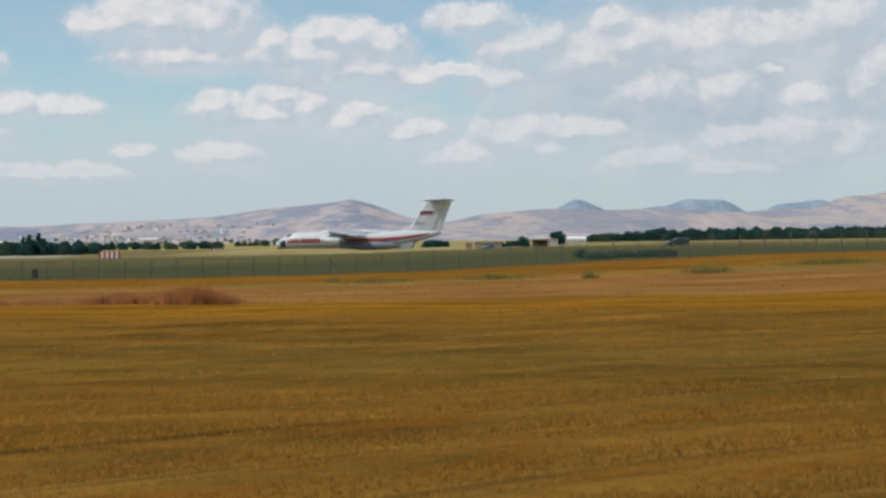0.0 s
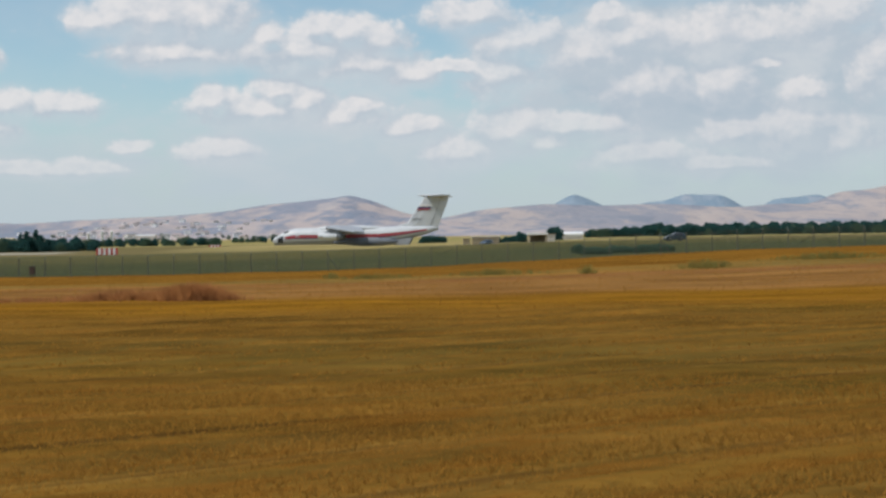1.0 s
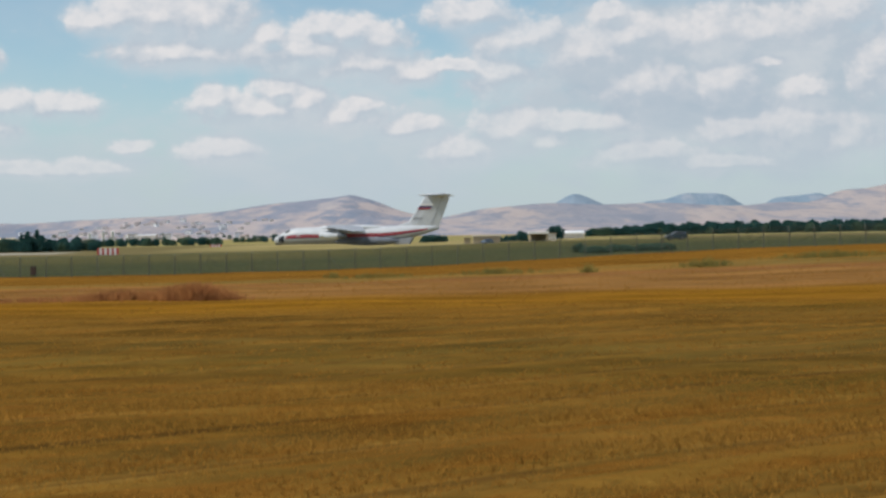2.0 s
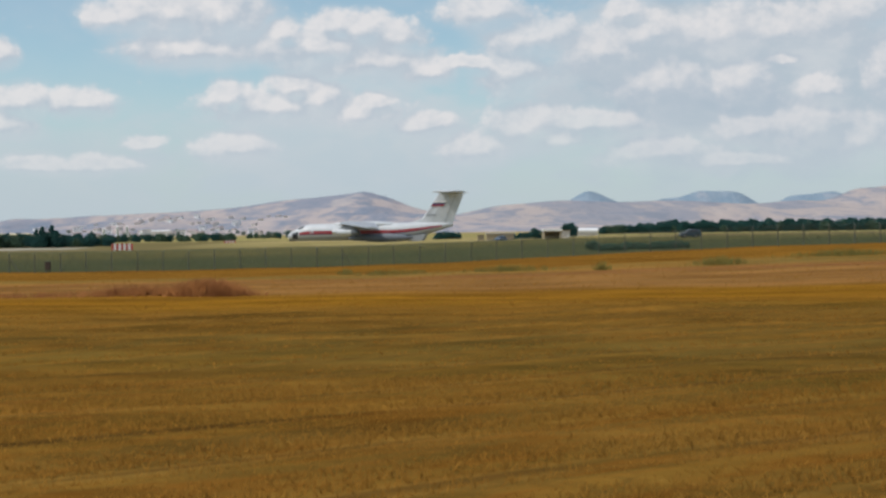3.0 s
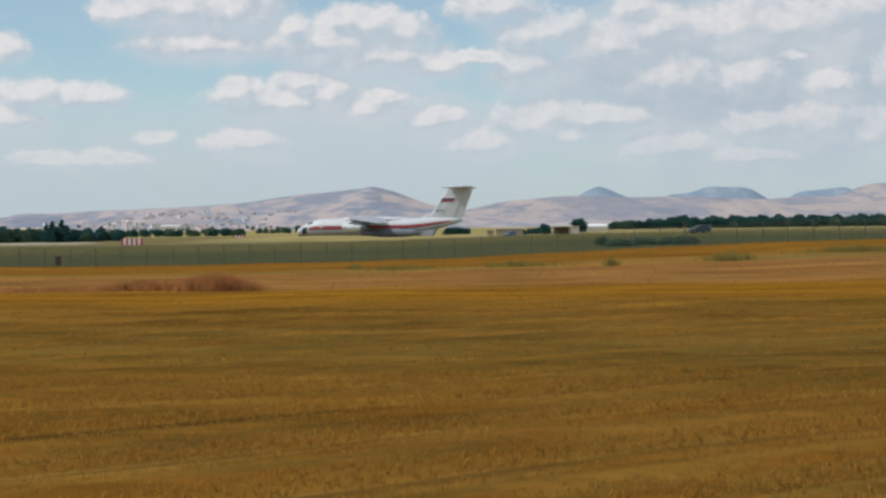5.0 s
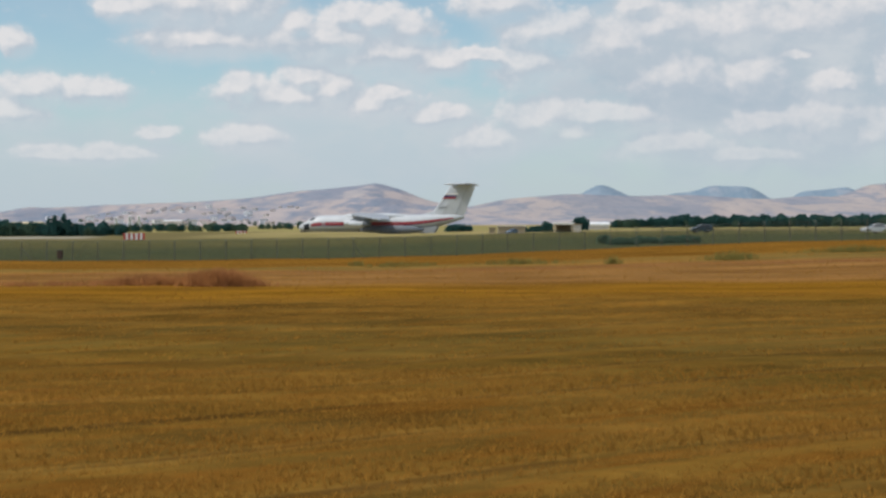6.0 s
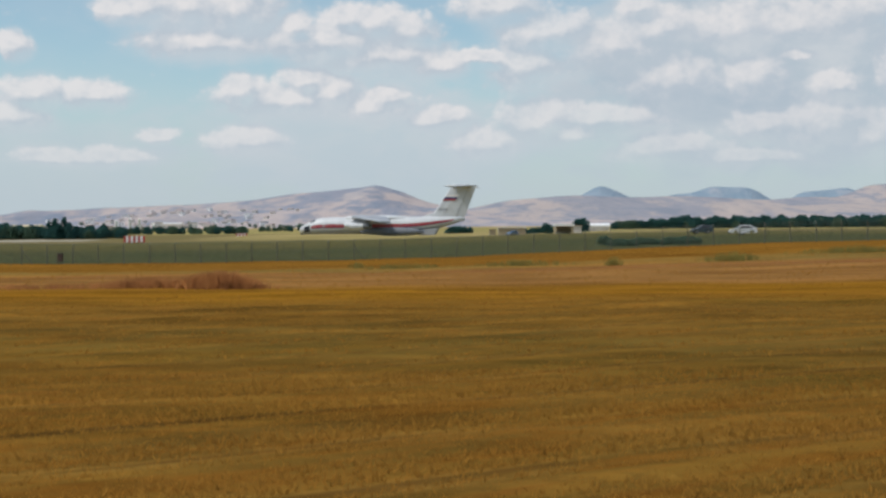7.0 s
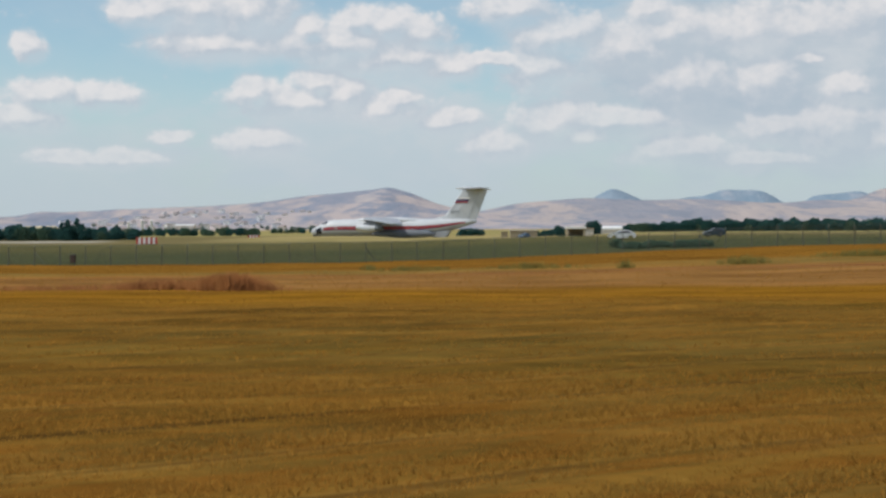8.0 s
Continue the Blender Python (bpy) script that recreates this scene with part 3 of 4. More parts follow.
def hull_at(s):
    ss = [h[0] for h in HULL]
    return float(np.interp(s, ss, [h[1] for h in HULL])), float(np.interp(s, ss, [h[2] for h in HULL]))


def hull_piece(s0, s1, grow=0.0, steps=2):
    stations = sorted({s0, s1, *[h[0] for h in HULL if s0 < h[0] < s1]})
    return loft(bmesh.new(), [ring(22 - s, hull_at(s)[0], hull_at(s)[1] + grow) for s in stations])


def hull_patch(s0, s1, a0, a1, side, proud=0.03, n=14):
    """A strip that lies on the hull between two angles above its middle, with a small thickness."""
    bm = bmesh.new()
    rows = []
    for s in np.linspace(s0, s1, n):
        z, r = hull_at(s)
        pts = []
        for g in (0.0, proud):
            arc = [(22 - s, side * (r + g) * math.cos(radians(a)), z + (r + g) * math.sin(radians(a))) for a in np.linspace(a0, a1, 4)]
            pts += arc if g == 0 else arc[::-1]
        rows.append(pts)
    return loft(bm, rows)


def blade(root, tip, root_chord, tip_chord, thick):
    """A wing from a root to a tip point (leading edges), chord towards -x. thick: of the chord."""
    bm = bmesh.new()
    foil = ((0, 0), (.05, .42), (.3, .6), (.65, .4), (1, .03), (1, -.03), (.65, -.28), (.3, -.42), (.05, -.3))
    span = Vector(tip) - Vector(root)
    up = Vector((0, 0, 1)) if abs(span.y) > abs(span.z) else Vector((0, 1, 0))
    rows = []
    for p, c in ((root, root_chord), (tip, tip_chord)):
        rows.append([Vector(p) + Vector((-u * c, 0, 0)) + up * (v * c * thick) for u, v in foil])
    return loft(bm, rows)


def make_airliner():
    plane = new("cargo_jet")
    tagged(plane, "white four-engined cargo jet with red stripe on the runway", "airplane")
    hull = hull_piece(-.1, 43.4)
    fuselage = part("fuselage", hull, (M_WHITE, M_GREY), plane, smooth=True)
    # grey belly paint, which also stands in for shade on the lower hull
    for f in fuselage.data.polygons:
        z, r = hull_at(22 - f.center.x)
        f.material_index = 1 if f.center.z < z - 0.38 * r else 0
    part("radome", hull_piece(-1.4, -.1, 0.01), M_WHITE, plane, "white rounded nose radome", True)
    chin = bmesh.new()
    bmesh.ops.create_uvsphere(chin, u_segments=16, v_segments=10, radius=1.0,
                              matrix=Matrix.Translation((21.7, 0, 1.75)) @ Matrix.Diagonal((1.5, .75, .6, 1)))
    part("chin_radome", chin, M_DARK, plane, "dark bulged radar cover under the nose", True)
    for side in (1, -1):
        part("nose_glazing", hull_patch(.1, 1.7, -38, 24, side, 0.03, 5), M_GLASS, plane, "dark glazed navigator window")
        part("cockpit_window", hull_patch(1.8, 3.2, 42, 66, side, 0.03, 4), M_GLASS, plane, "dark cockpit window")
        part("cheatline", hull_patch(2.2, 40.5, -8, 13, side, 0.035, 30), M_RED, plane, "broad red stripe")
        part("cheatline_edge", hull_patch(2.2, 39.5, -12, -8.3, side, 0.03, 30), M_NAVY, plane, "narrow dark stripe")
        part("door", hull_patch(5.2, 6.2, -2, 40, side, 0.045, 3), M_WHITE, plane, "white entry door")
        # wing with engines
        w = side
        part("wing", blade((9.0, w * 1.2, 6.15), (-2.9, w * 25.2, 4.75), 9.6, 3.0, 0.11), M_GREY, plane, "grey swept wing sloping down to its tip")
        part("flap_fairing", rod(bmesh.new(), (0.6, w * 9.5, 5.3), (-2.6, w * 9.5, 5.35), .3, .1), M_UNDER, plane)
        part("flap_fairing", rod(bmesh.new(), (-1.0, w * 15, 5.0), (-4.0, w * 15, 5.05), .28, .1), M_UNDER, plane)
        for y, lead in ((6.3, 7.8), (10.6, 5.6)):
            z = 5.75 - (y - 1.2) * 0.058 - 1.55
            bm = bmesh.new()
            prof = ((2.0, .74), (1.75, .82), (.6, .84), (-1.6, .76), (-3.2, .58), (-3.9, .45), (-3.6, .34), (1.4, .60))
            loft(bm, [[(lead + u, w * y + r * math.cos(a), z + r * math.sin(a)) for a in np.linspace(0, 2 * math.pi, 21)[:-1]] for u, r in prof], caps=False)
            engine = part("engine", bm, (M_WHITE, M_UNDER), plane, "jet engine pod, white in front and dark behind", True)
            # rear of the pod painted dark for the shade under the wing
            for f in engine.data.polygons:
                f.material_index = 1 if f.center.x < lead - 1.4 else 0
            part("intake", rod(bmesh.new(), (lead + 1.2, w * y, z), (lead + 1.45, w * y, z), .6, .2, 16), M_DARK, engine, "dark fan face")
            part("exhaust", rod(bmesh.new(), (lead - 3.5, w * y, z), (lead - 3.7, w * y, z), .34, .1, 14), M_DARK, engine, "dark exhaust")
            part("pylon", solid(((lead + .6, z + .7), (lead - 2.8, z + .5), (lead - 4.4, z + 1.45), (lead - 1.2, z + 1.75)), w * y - .14, w * y + .14, 0.04), M_UNDER, plane)
        # wheels and their fairing
        bm = loft(bmesh.new(), [[(x, w * 2.45 + r * 1.0 * math.cos(a), 2.15 + r * math.sin(a)) for a in np.linspace(0, 2 * math.pi, 17)[:-1]]
                                for x, r in ((6.5, .15), (4.5, .85), (1, 1.2), (-5, 1.2), (-8.5, .8), (-11, .15))])
        # the dark grey of the fairing holds the shade under the hull
        part("wheel_fairing", bm, M_DEEP_GREY, plane, "bulged undercarriage fairing, grey deepened for belly shade", True)
        for x in (1.4, -.6, -3.2, -5.2):
            part("main_wheel", rod(bmesh.new(), (x, w * 2.2, .66), (x, w * 3.0, .66), .66, seg=18), M_TYRE, plane, "black rubber wheel")
            part("wheel_strut", rod(bmesh.new(), (x, w * 2.5, .66), (x, w * 2.4, 1.7), .13), M_ALLOY, plane)
        part("nose_wheel", rod(bmesh.new(), (18.0, w * .25, .55), (18.0, w * .65, .55), .55, seg=16), M_TYRE, plane, "black rubber wheel")
        part("tailplane", blade((-18.0, w * .1, 14.15), (-22.6, w * 8.7, 14.05), 5.6, 2.2, 0.10), M_GREY, plane, "grey swept tailplane")
        # badges on the fin
        y = w * .46
        for z, m in ((11.3, M_SIGNAL_WHITE), (10.85, M_NAVY), (10.35, M_RED)):
            lean = (z - 6) * .70 - 3.2
            part("flag_stripe", solid(((-16.0 - lean + .2, z), (-19.4 - lean + .2, z), (-19.7 - lean + .2, z + .5), (-16.3 - lean + .2, z + .5)), y - w * .03, y + w * .05), m, plane, "stripe of a flag on the fin")
        part("registration_bar", solid(((-14.3, 7.9), (-16.9, 7.9), (-17.0, 8.25), (-14.4, 8.25)), w * .5, w * .56), M_GREY, plane, "dark bar of small lettering")
    ramp = part("cargo_ramp", solid(((-7.6, 1.75), (-13.9, .25), (-14.0, .5), (-7.6, 2.1)), -1.6, 1.6, 0.03), M_DEEP_GREY, plane, "lowered grey cargo ramp")
    for w in (1, -1):
        part("ramp_door", solid(((-8.2, 1.7), (-13.2, .95), (-14.6, 3.1), (-9.0, 2.6)), w * 1.66, w * 1.8, 0.03), M_GREY, ramp, "open grey clamshell door")
    part("nose_strut", rod(bmesh.new(), (18.0, 0, .55), (18.2, 0, 1.9), .16), M_ALLOY, plane)
    part("fin", blade((-11.9, 0, 5.2), (-18.0, 0, 14.2), 9.2, 6.6, 0.10), M_WHITE, plane, "tall white tail fin")
    part("fin_root", blade((-8.0, 0, 5.5), (-13.4, 0, 7.2), 8.0, 4.0, 0.07), M_WHITE, plane)
    part("rudder_line", solid(((-19.2, 6.2), (-19.32, 6.2), (-22.45, 13.8), (-22.35, 13.8)), -.34, .34), M_GREY, plane)
    part("bullet", loft(bmesh.new(), [[(x, r * math.cos(a), 14.25 + r * math.sin(a)) for a in np.linspace(0, 2 * math.pi, 13)[:-1]]
                                      for x, r in ((-15.8, .05), (-16.8, .26), (-18.9, .42), (-22.0, .4), (-24.7, .08))]), M_WHITE, plane, "white bullet fairing", True)
    part("wing_box", loft(bmesh.new(), [[(x, 1.9 * k * math.cos(a), 5.75 + .85 * k * math.sin(a)) for a in np.linspace(0, 2 * math.pi, 17)[:-1]]
                                        for x, k in ((12.5, .15), (10, .8), (6, 1), (-1, 1), (-5, .7), (-7.5, .15))]), M_WHITE, plane, "white wing root fairing", True)
    plane.matrix_world = pose(-17.3, 365.3, 0.0, 0, 0, 173)
    return plane


make_airliner()


# ---- the perimeter fence ----
def make_fence():
    fence = new("perimeter_fence")
    tagged(fence, "long wire mesh fence with dark posts along the airfield", "fence")
    post = bmesh.new()
    box(post, (-.055, -.055, -.3), (.055, .055, 2.2), 0.01)
    rod(post, (0, 0, 2.12), (0, .32, 2.45), .04)
    post = mesh_of(post, "post", M_POST)
    brace = mesh_of(rod(bmesh.new(), (.05, 0, 1.6), (1.25, 0, .02), .045), "brace", M_POST)
    mesh = bmesh.new()
    for i in range(1, 25):
        box(mesh, (i * .12 - .006, -.006, .05), (i * .12 + .006, .006, 2.1))
    for i in range(18):
        box(mesh, (.06, .007, .05 + i * .12 - .006), (2.94, .018, .05 + i * .12 + .006))
    mesh = mesh_of(mesh, "mesh_panel", M_WIRE)
    top = bmesh.new()
    for k in range(3):
        rod(top, (.06, .08 + k * .1, 2.2 + k * .1), (2.94, .08 + k * .1, 2.2 + k * .1), .012, seg=4)
    top = mesh_of(top, "barbed_wire", M_WIRE)
    for i in range(-22, 72):
        x = -50.2 + 3 * i
        z, z2 = height(x, 159.5), height(x + 3, 159.5)
        p = part("post", post, None, fence)
        p.matrix_local = pose(x, 159.5, z, random.uniform(-1.5, 1.5), random.uniform(-1.5, 1.5), 0)
        tilt = -math.degrees(math.atan2(z2 - z, 3))
        part("mesh_panel", mesh, None, fence).matrix_local = pose(x, 159.5, z, 0, tilt, 0)
        part("barbed_wire", top, None, fence).matrix_local = pose(x, 159.5, z, 0, tilt, 0)
        if i in (0, 13, 26, 39, 52):
            part("brace", brace, None, fence).matrix_local = pose(x, 159.5, z)


make_fence()


# ---- vehicles ----
def make_car(name, label, paint, length=4.5, tall=1.6, boxy=0.0):
    car = new(name)
    tagged(car, label, "car")
    h, n = length / 2, length
    low = ((h, .35), (h + .02, .62), (h - .1, .82), (h - 1.0, .98), (h - 1.25, 1.02), (-h + .25, 1.06), (-h, .95), (-h - .03, .45), (-h + .1, .3),
           (-h + .45, .28), (-h + .5, .55), (-h + .7, .7), (-h + 1.0, .7), (-h + 1.22, .55), (-h + 1.25, .25), (h - 1.3, .25), (h - 1.27, .55), (h - 1.05, .7),
           (h - .75, .7), (h - .55, .55), (h - .5, .28))
    part("body", solid(low, -.88, .88, 0.035), paint, car)
    cab = ((h - 1.15, 1.0), (h - 2.0, tall - .06), (h - 2.45, tall), (-h + 1.25 - .85 * boxy, tall - .05), (-h + .5 - .3 * boxy, tall - .3 + .18 * boxy), (-h + .1, 1.02))
    bm = bmesh.new()
    rows = []
    for y, k in ((-.86, 0), (-.68, 1), (.68, 1), (.86, 0)):
        rows.append([(x, y, z if (k or z < 1.1) else z - 0.0) for x, z in cab] if k else [(x, y, 1.0 + (z - 1.0) * 0.12) for x, z in cab])
    loft(bm, rows)
    part("cabin", bm, paint, car)
    for side in (1, -1):
        glass = ((h - 1.42, 1.07), (h - 2.05, tall - .13), (-h + 1.3 - .75 * boxy, tall - .13), (-h + .55, 1.07))
        bm = bmesh.new()
        rows = [[(x, side * (.875 - (z - 1.02) * .30 + g), z) for x, z in glass] for g in (-.04, .015)]
        loft(bm, rows)
        part("side_window", bm, M_GLASS, car, "dark side window")
        part("headlight", box(bmesh.new(), (h - .12, side * .72 - .13, .66), (h + .03, side * .72 + .13, .80), .03), M_LAMP_CLEAR, car, "clear headlight")
        part("tail_light", box(bmesh.new(), (-h - .05, side * .74 - .1, .72), (-h + .08, side * .74 + .1, .98), .03), M_LAMP_RED, car, "red tail light")
        part("mirror", box(bmesh.new(), (h - 1.6, side * .98 - .1, 1.03), (h - 1.45, side * .98 + .1, 1.18), .04), paint, car)
        part("roof_rail", rod(bmesh.new(), (h - 2.3, side * .6, tall + .03), (-h + .8, side * .6, tall + .02), .025, seg=6), M_DARK, car)
    bm = bmesh.new()
    loft(bm, [[(h - 1.2 + g, y * .74, 1.06) if y in (-1, 1) else (h - 1.9 + g, y * .62, tall - .1) for y in (-1, -.99, .99, 1)] for g in (0.0, .05)])
    part("windscreen", bm, M_GLASS, car, "dark windscreen")
    part("bumper", box(bmesh.new(), (h - .1, -.8, .3), (h + .06, .8, .5), .04), M_DARK, car)
    wheels = []
    for x in (h - .9, -h + .85):
        for side in (1, -1):
            wheel = new("wheel")
            wheel.parent = car
            wheel.matrix_local = pose(x, side * .78, .34)
            tyre = bmesh.new()
            loft(tyre, [[(r * math.cos(a), y, r * math.sin(a)) for a in np.linspace(0, 2 * math.pi, 21)[:-1]] for y, r in ((-.1, .22), (-.11, .30), (-.08, .34), (.08, .34), (.11, .30), (.1, .22))])
            part("tyre", tyre, M_TYRE, wheel, "black tyre")
            rim = bmesh.new()
            for k in range(5):
                m = Matrix.Rotation(2 * math.pi * k / 5, 4, "Y")
                box(rim, (-.035, -.115, 0), (.035, .115, .23), 0, m)
            rod(rim, (0, -.12, 0), (0, .12, 0), .06)
            part("rim", rim, M_ALLOY, wheel, "five-spoked alloy rim")
            wheels.append(wheel)
    return car, wheels


WHITE_CAR, WHITE_WHEELS = make_car("hatchback", "white hatchback driving along the airfield road", M_CAR_WHITE, 4.5, 1.58)
dark_car = make_car("off_roader", "dark blue off-road car parked behind the fence", M_CAR_DARK, 3.9, 1.62, 1.0)[0]
dark_car.matrix_world = pose(47.0, 255, height(47.0, 255), 0, 0, 186)
blue_car = make_car("small_car", "blue car parked against a tan shed", M_CAR_BLUE, 3.8, 1.5, 0.6)[0]
blue_car.matrix_world = pose(17.1, 374, height(17.1, 374), 0, 0, 232)


# ---- sheds, barriers, town ----
def make_shed(name, label, size, wall, roof, pitch=0.0, at=(0, 0), turn=0, opening=None, windows=0, overhang=0.25, slab=0.22):
    """A small building: walls, roof, and a door or bay in its front, which faces -y."""
    shed = new(name)
    tagged(shed, label, "building")
    w, d, h = size
    walls = bmesh.new()
    if opening:
        a, b, top = opening
        box(walls, (-w / 2, -d / 2, -.4), (a, -d / 2 + .25, h))
        box(walls, (b, -d / 2, -.4), (w / 2, -d / 2 + .25, h))
        box(walls, (a, -d / 2, top), (b, -d / 2 + .25, h))
    else:
        box(walls, (-w / 2, -d / 2, -.4), (w / 2, -d / 2 + .25, h))
    box(walls, (-w / 2, d / 2 - .25, -.4), (w / 2, d / 2, h))
    box(walls, (-w / 2, -d / 2 + .25, -.4), (-w / 2 + .25, d / 2 - .25, h))
    box(walls, (w / 2 - .25, -d / 2 + .25, -.4), (w / 2, d / 2 - .25, h))
    part("wall", walls, wall, shed)
    o = overhang
    part("roof", solid(((-d / 2 - o, h + .003), (d / 2 + o, h + .003), (d / 2 + o, h + slab), (0, h + slab + pitch), (-d / 2 - o, h + slab)), -w / 2 - o, w / 2 + o), roof, shed).matrix_local = pose(0, 0, 0, 0, 0, 90)
    for i in range(windows):
        x = -w / 2 + w * (i + .5) / windows
        f = bmesh.new()
        box(f, (x - .6, -d / 2 - .06, h * .4), (x + .6, -d / 2 - .004, h * .4 + 1.0), .02)
        win = part("window", f, M_ROOF_WHITE, shed)
        part("pane", box(bmesh.new(), (x - .5, -d / 2 - .08, h * .4 + .1), (x + .5, -d / 2 - .065, h * .4 + .9)), M_GLASS, win, "dark pane")
    x, y = at
    shed.matrix_world = pose(x, y, height(x, y), 0, 0, turn)
    return shed


make_shed("storage_shed", "low tan plastered storage shed with a flat roof", (7.6, 4, 2.1), M_TAN, M_PLASTER, at=(17.3, 382), windows=0)
make_shed("carport", "pale open-fronted shelter with a white flat roof", (5.2, 5, 2.2), M_TAN, M_ROOF_WHITE, at=(32.6, 390), opening=(-2.2, 1.9, 2.0), slab=.5)
make_shed("hut", "small grey hut beside a dark tree", (2.6, 3, 2.0), M_PLASTER, M_TAN, at=(37.0, 398))
make_shed("pump_house", "tiny grey-brown pump house in dry grass", (1.9, 2, 1.6), M_TAN, M_TAN, at=(12.6, 402))
make_shed("long_barn", "long low barn with a bright white roof", (8.0, 5, 1.4), M_PLASTER, M_ROOF_WHITE, 0.7, at=(54.2, 500), slab=.6)
make_shed("warehouse", "pale yellow warehouse behind dark trees", (15, 9, 3.2), M_YELLOW, M_YELLOW, 0.7, at=(-217, 700), windows=4)
make_shed("white_store", "white flat-roofed store beside a yellow warehouse", (9, 8, 3.0), M_ROOF_WHITE, M_ROOF_WHITE, at=(-229.5, 697), windows=2)
make_shed("depot", "long white depot at the foot of the hill", (15, 9, 4.2), M_PLASTER, M_ROOF_WHITE, 0.8, at=(-221, 1090), windows=5)


def make_barrier(at, units, wide, tall, label):
    """A row of upright boards in red and white on a low frame."""
    barrier = new("runway_barrier")
    tagged(barrier, label, "barrier")
    x0 = -units * wide / 2
    part("rail", box(bmesh.new(), (x0, .06, tall * .3), (-x0, .14, tall * .38)), M_POST, barrier)
    for i in range(units):
        board = box(bmesh.new(), (x0 + i * wide + .01, -.05, .12), (x0 + (i + 1) * wide - .01, .05, tall), .02)
        part("board", board, M_SIGNAL_RED if i % 2 == 0 else M_SIGNAL_WHITE, barrier, "red board" if i % 2 == 0 else "white board")
        part("foot", box(bmesh.new(), (x0 + (i + .4) * wide, -.3, -.1), (x0 + (i + .6) * wide, .3, .118)), M_POST, barrier)
    barrier.matrix_world = pose(*at, height(*at))


make_barrier((-69.5, 300), 9, .53, 1.55, "red and white striped barrier boards on airfield grass")
make_barrier((-64.2, 420), 7, .50, 1.2, "small red and white marker boards in dry grass")


def make_silo(at, r, h):
    silo = new("white_silo")
    tagged(silo, "slim white silo rising behind a row of trees", "silo")
    part("shell", rod(bmesh.new(), (0, 0, -.5), (0, 0, h), r, seg=16), M_ROOF_WHITE, silo, smooth=False)
    part("cap", rod(bmesh.new(), (0, 0, h), (0, 0, h + r * .7), r * 1.03, .15, 16), M_ROOF_WHITE, silo)
    part("ladder", box(bmesh.new(), (-.2, -r - .12, 0), (.2, -r - .01, h)), M_POST, silo)
    silo.matrix_world = pose(*at, height(*at))


for x, h in ((-195.8, 5.6), (-187.8, 6.6), (-182.3, 6.4)):
    make_silo((x, 800), .85, h)


def make_house():
    house = new("house")
    tagged(house, "small pale plastered house with a clay roof", "house", "houses of the town below the hill")
    part("wall", box(bmesh.new(), (-5, -4, -3), (5, 4, 4.2), .05), M_PLASTER, house)
    part("roof", solid(((-4.6, 4.2), (4.6, 4.2), (0, 6.0)), -5.5, 5.5), M_ROOF_RED, house).matrix_local = pose(0, 0, .004, 0, 0, 90)
    for x in (-3, 0, 3):
        for z in (.9, 2.7):
            part("window", box(bmesh.new(), (x - .4, -4.06, z), (x + .4, -4.004, z + .9)), M_GREY, house)
    part("chimney", box(bmesh.new(), (2, .8, 5), (2.7, 1.5, 6.9)), M_PLASTER, house)
    return house


def make_block():
    block = new("apartment_block")
    tagged(block, "pale flat-roofed apartment block of the far town", "building", "blocks of the town below the hill")
    part("wall", box(bmesh.new(), (-6, -5, -3), (6, 5, 8), .05), M_ROOF_WHITE, block)
    part("roof", box(bmesh.new(), (-6.3, -5.3, 8.004), (6.3, 5.3, 8.5)), M_PLASTER, block)
    for x in (-4, -1.3, 1.3, 4):
        for z in (1, 3.5, 6):
            part("window", box(bmesh.new(), (x - .6, -5.06, z), (x + .6, -5.004, z + 1.2)), M_GLASS, block)
    return block


rng = random.Random(5)


def lay(y):
    """The ground or the hill's flank, whichever is on top, at a spot of the town."""
    return lambda x: max(height(x, y), HILL_Z(x, y))


def make_town():
    house, block = make_house(), make_block()
    spots = []
    while len(spots) < 120:
        y = rng.uniform(1500, 2500)
        share = rng.betavariate(1.6, 2.0)
        x = y * (-.30 + .20 * share)
        if all(abs(x - a) > 13 or abs(y - b) > 16 for a, b in spots):
            spots.append((x, y))
    for i, (x, y) in enumerate(spots):
        thing = block if i % 4 == 0 else house
        m = pose(x, y, lay(y)(x), 0, 0, rng.uniform(-35, 35)) @ Matrix.Scale(rng.uniform(.65, 1.1), 4)
        if i in (0, 1):
            thing.matrix_world = m
        else:
            copy_thing(thing, m)


make_town()


# ---- trees and shrubs ----
def leaf_mesh(name, lobes, count, size, mat, seed):
    """Many small bent leaf clumps strewn through uneven lobes."""
    r = np.random.RandomState(seed)
    verts, faces = [], []
    weights = np.array([l[3] * l[4] for l in lobes], float)
    for i in r.choice(len(lobes), count, p=weights / weights.sum()):
        x, y, z, w, h = lobes[i]
        d = r.normal(size=3)
        d /= np.linalg.norm(d)
        d *= r.uniform(.55, 1.08) ** .6
        c = np.array([x, y, z]) + d * (w, w, h)
        if c[2] < .05:
            continue
        a, b = r.normal(size=3), r.normal(size=3)
        a /= np.linalg.norm(a)
        b -= a * a.dot(b)
        b /= np.linalg.norm(b)
        s = size * r.uniform(.6, 1.4)
        k = len(verts)
        lift = np.cross(a, b) * s * .4
        verts += [c - a * s, c - b * s * .7 + lift, c + a * s, c + b * s * .7 + lift]
        faces += [(k, k + 1, k + 2), (k, k + 2, k + 3)]
    return raw_mesh(name, verts, faces, mat)


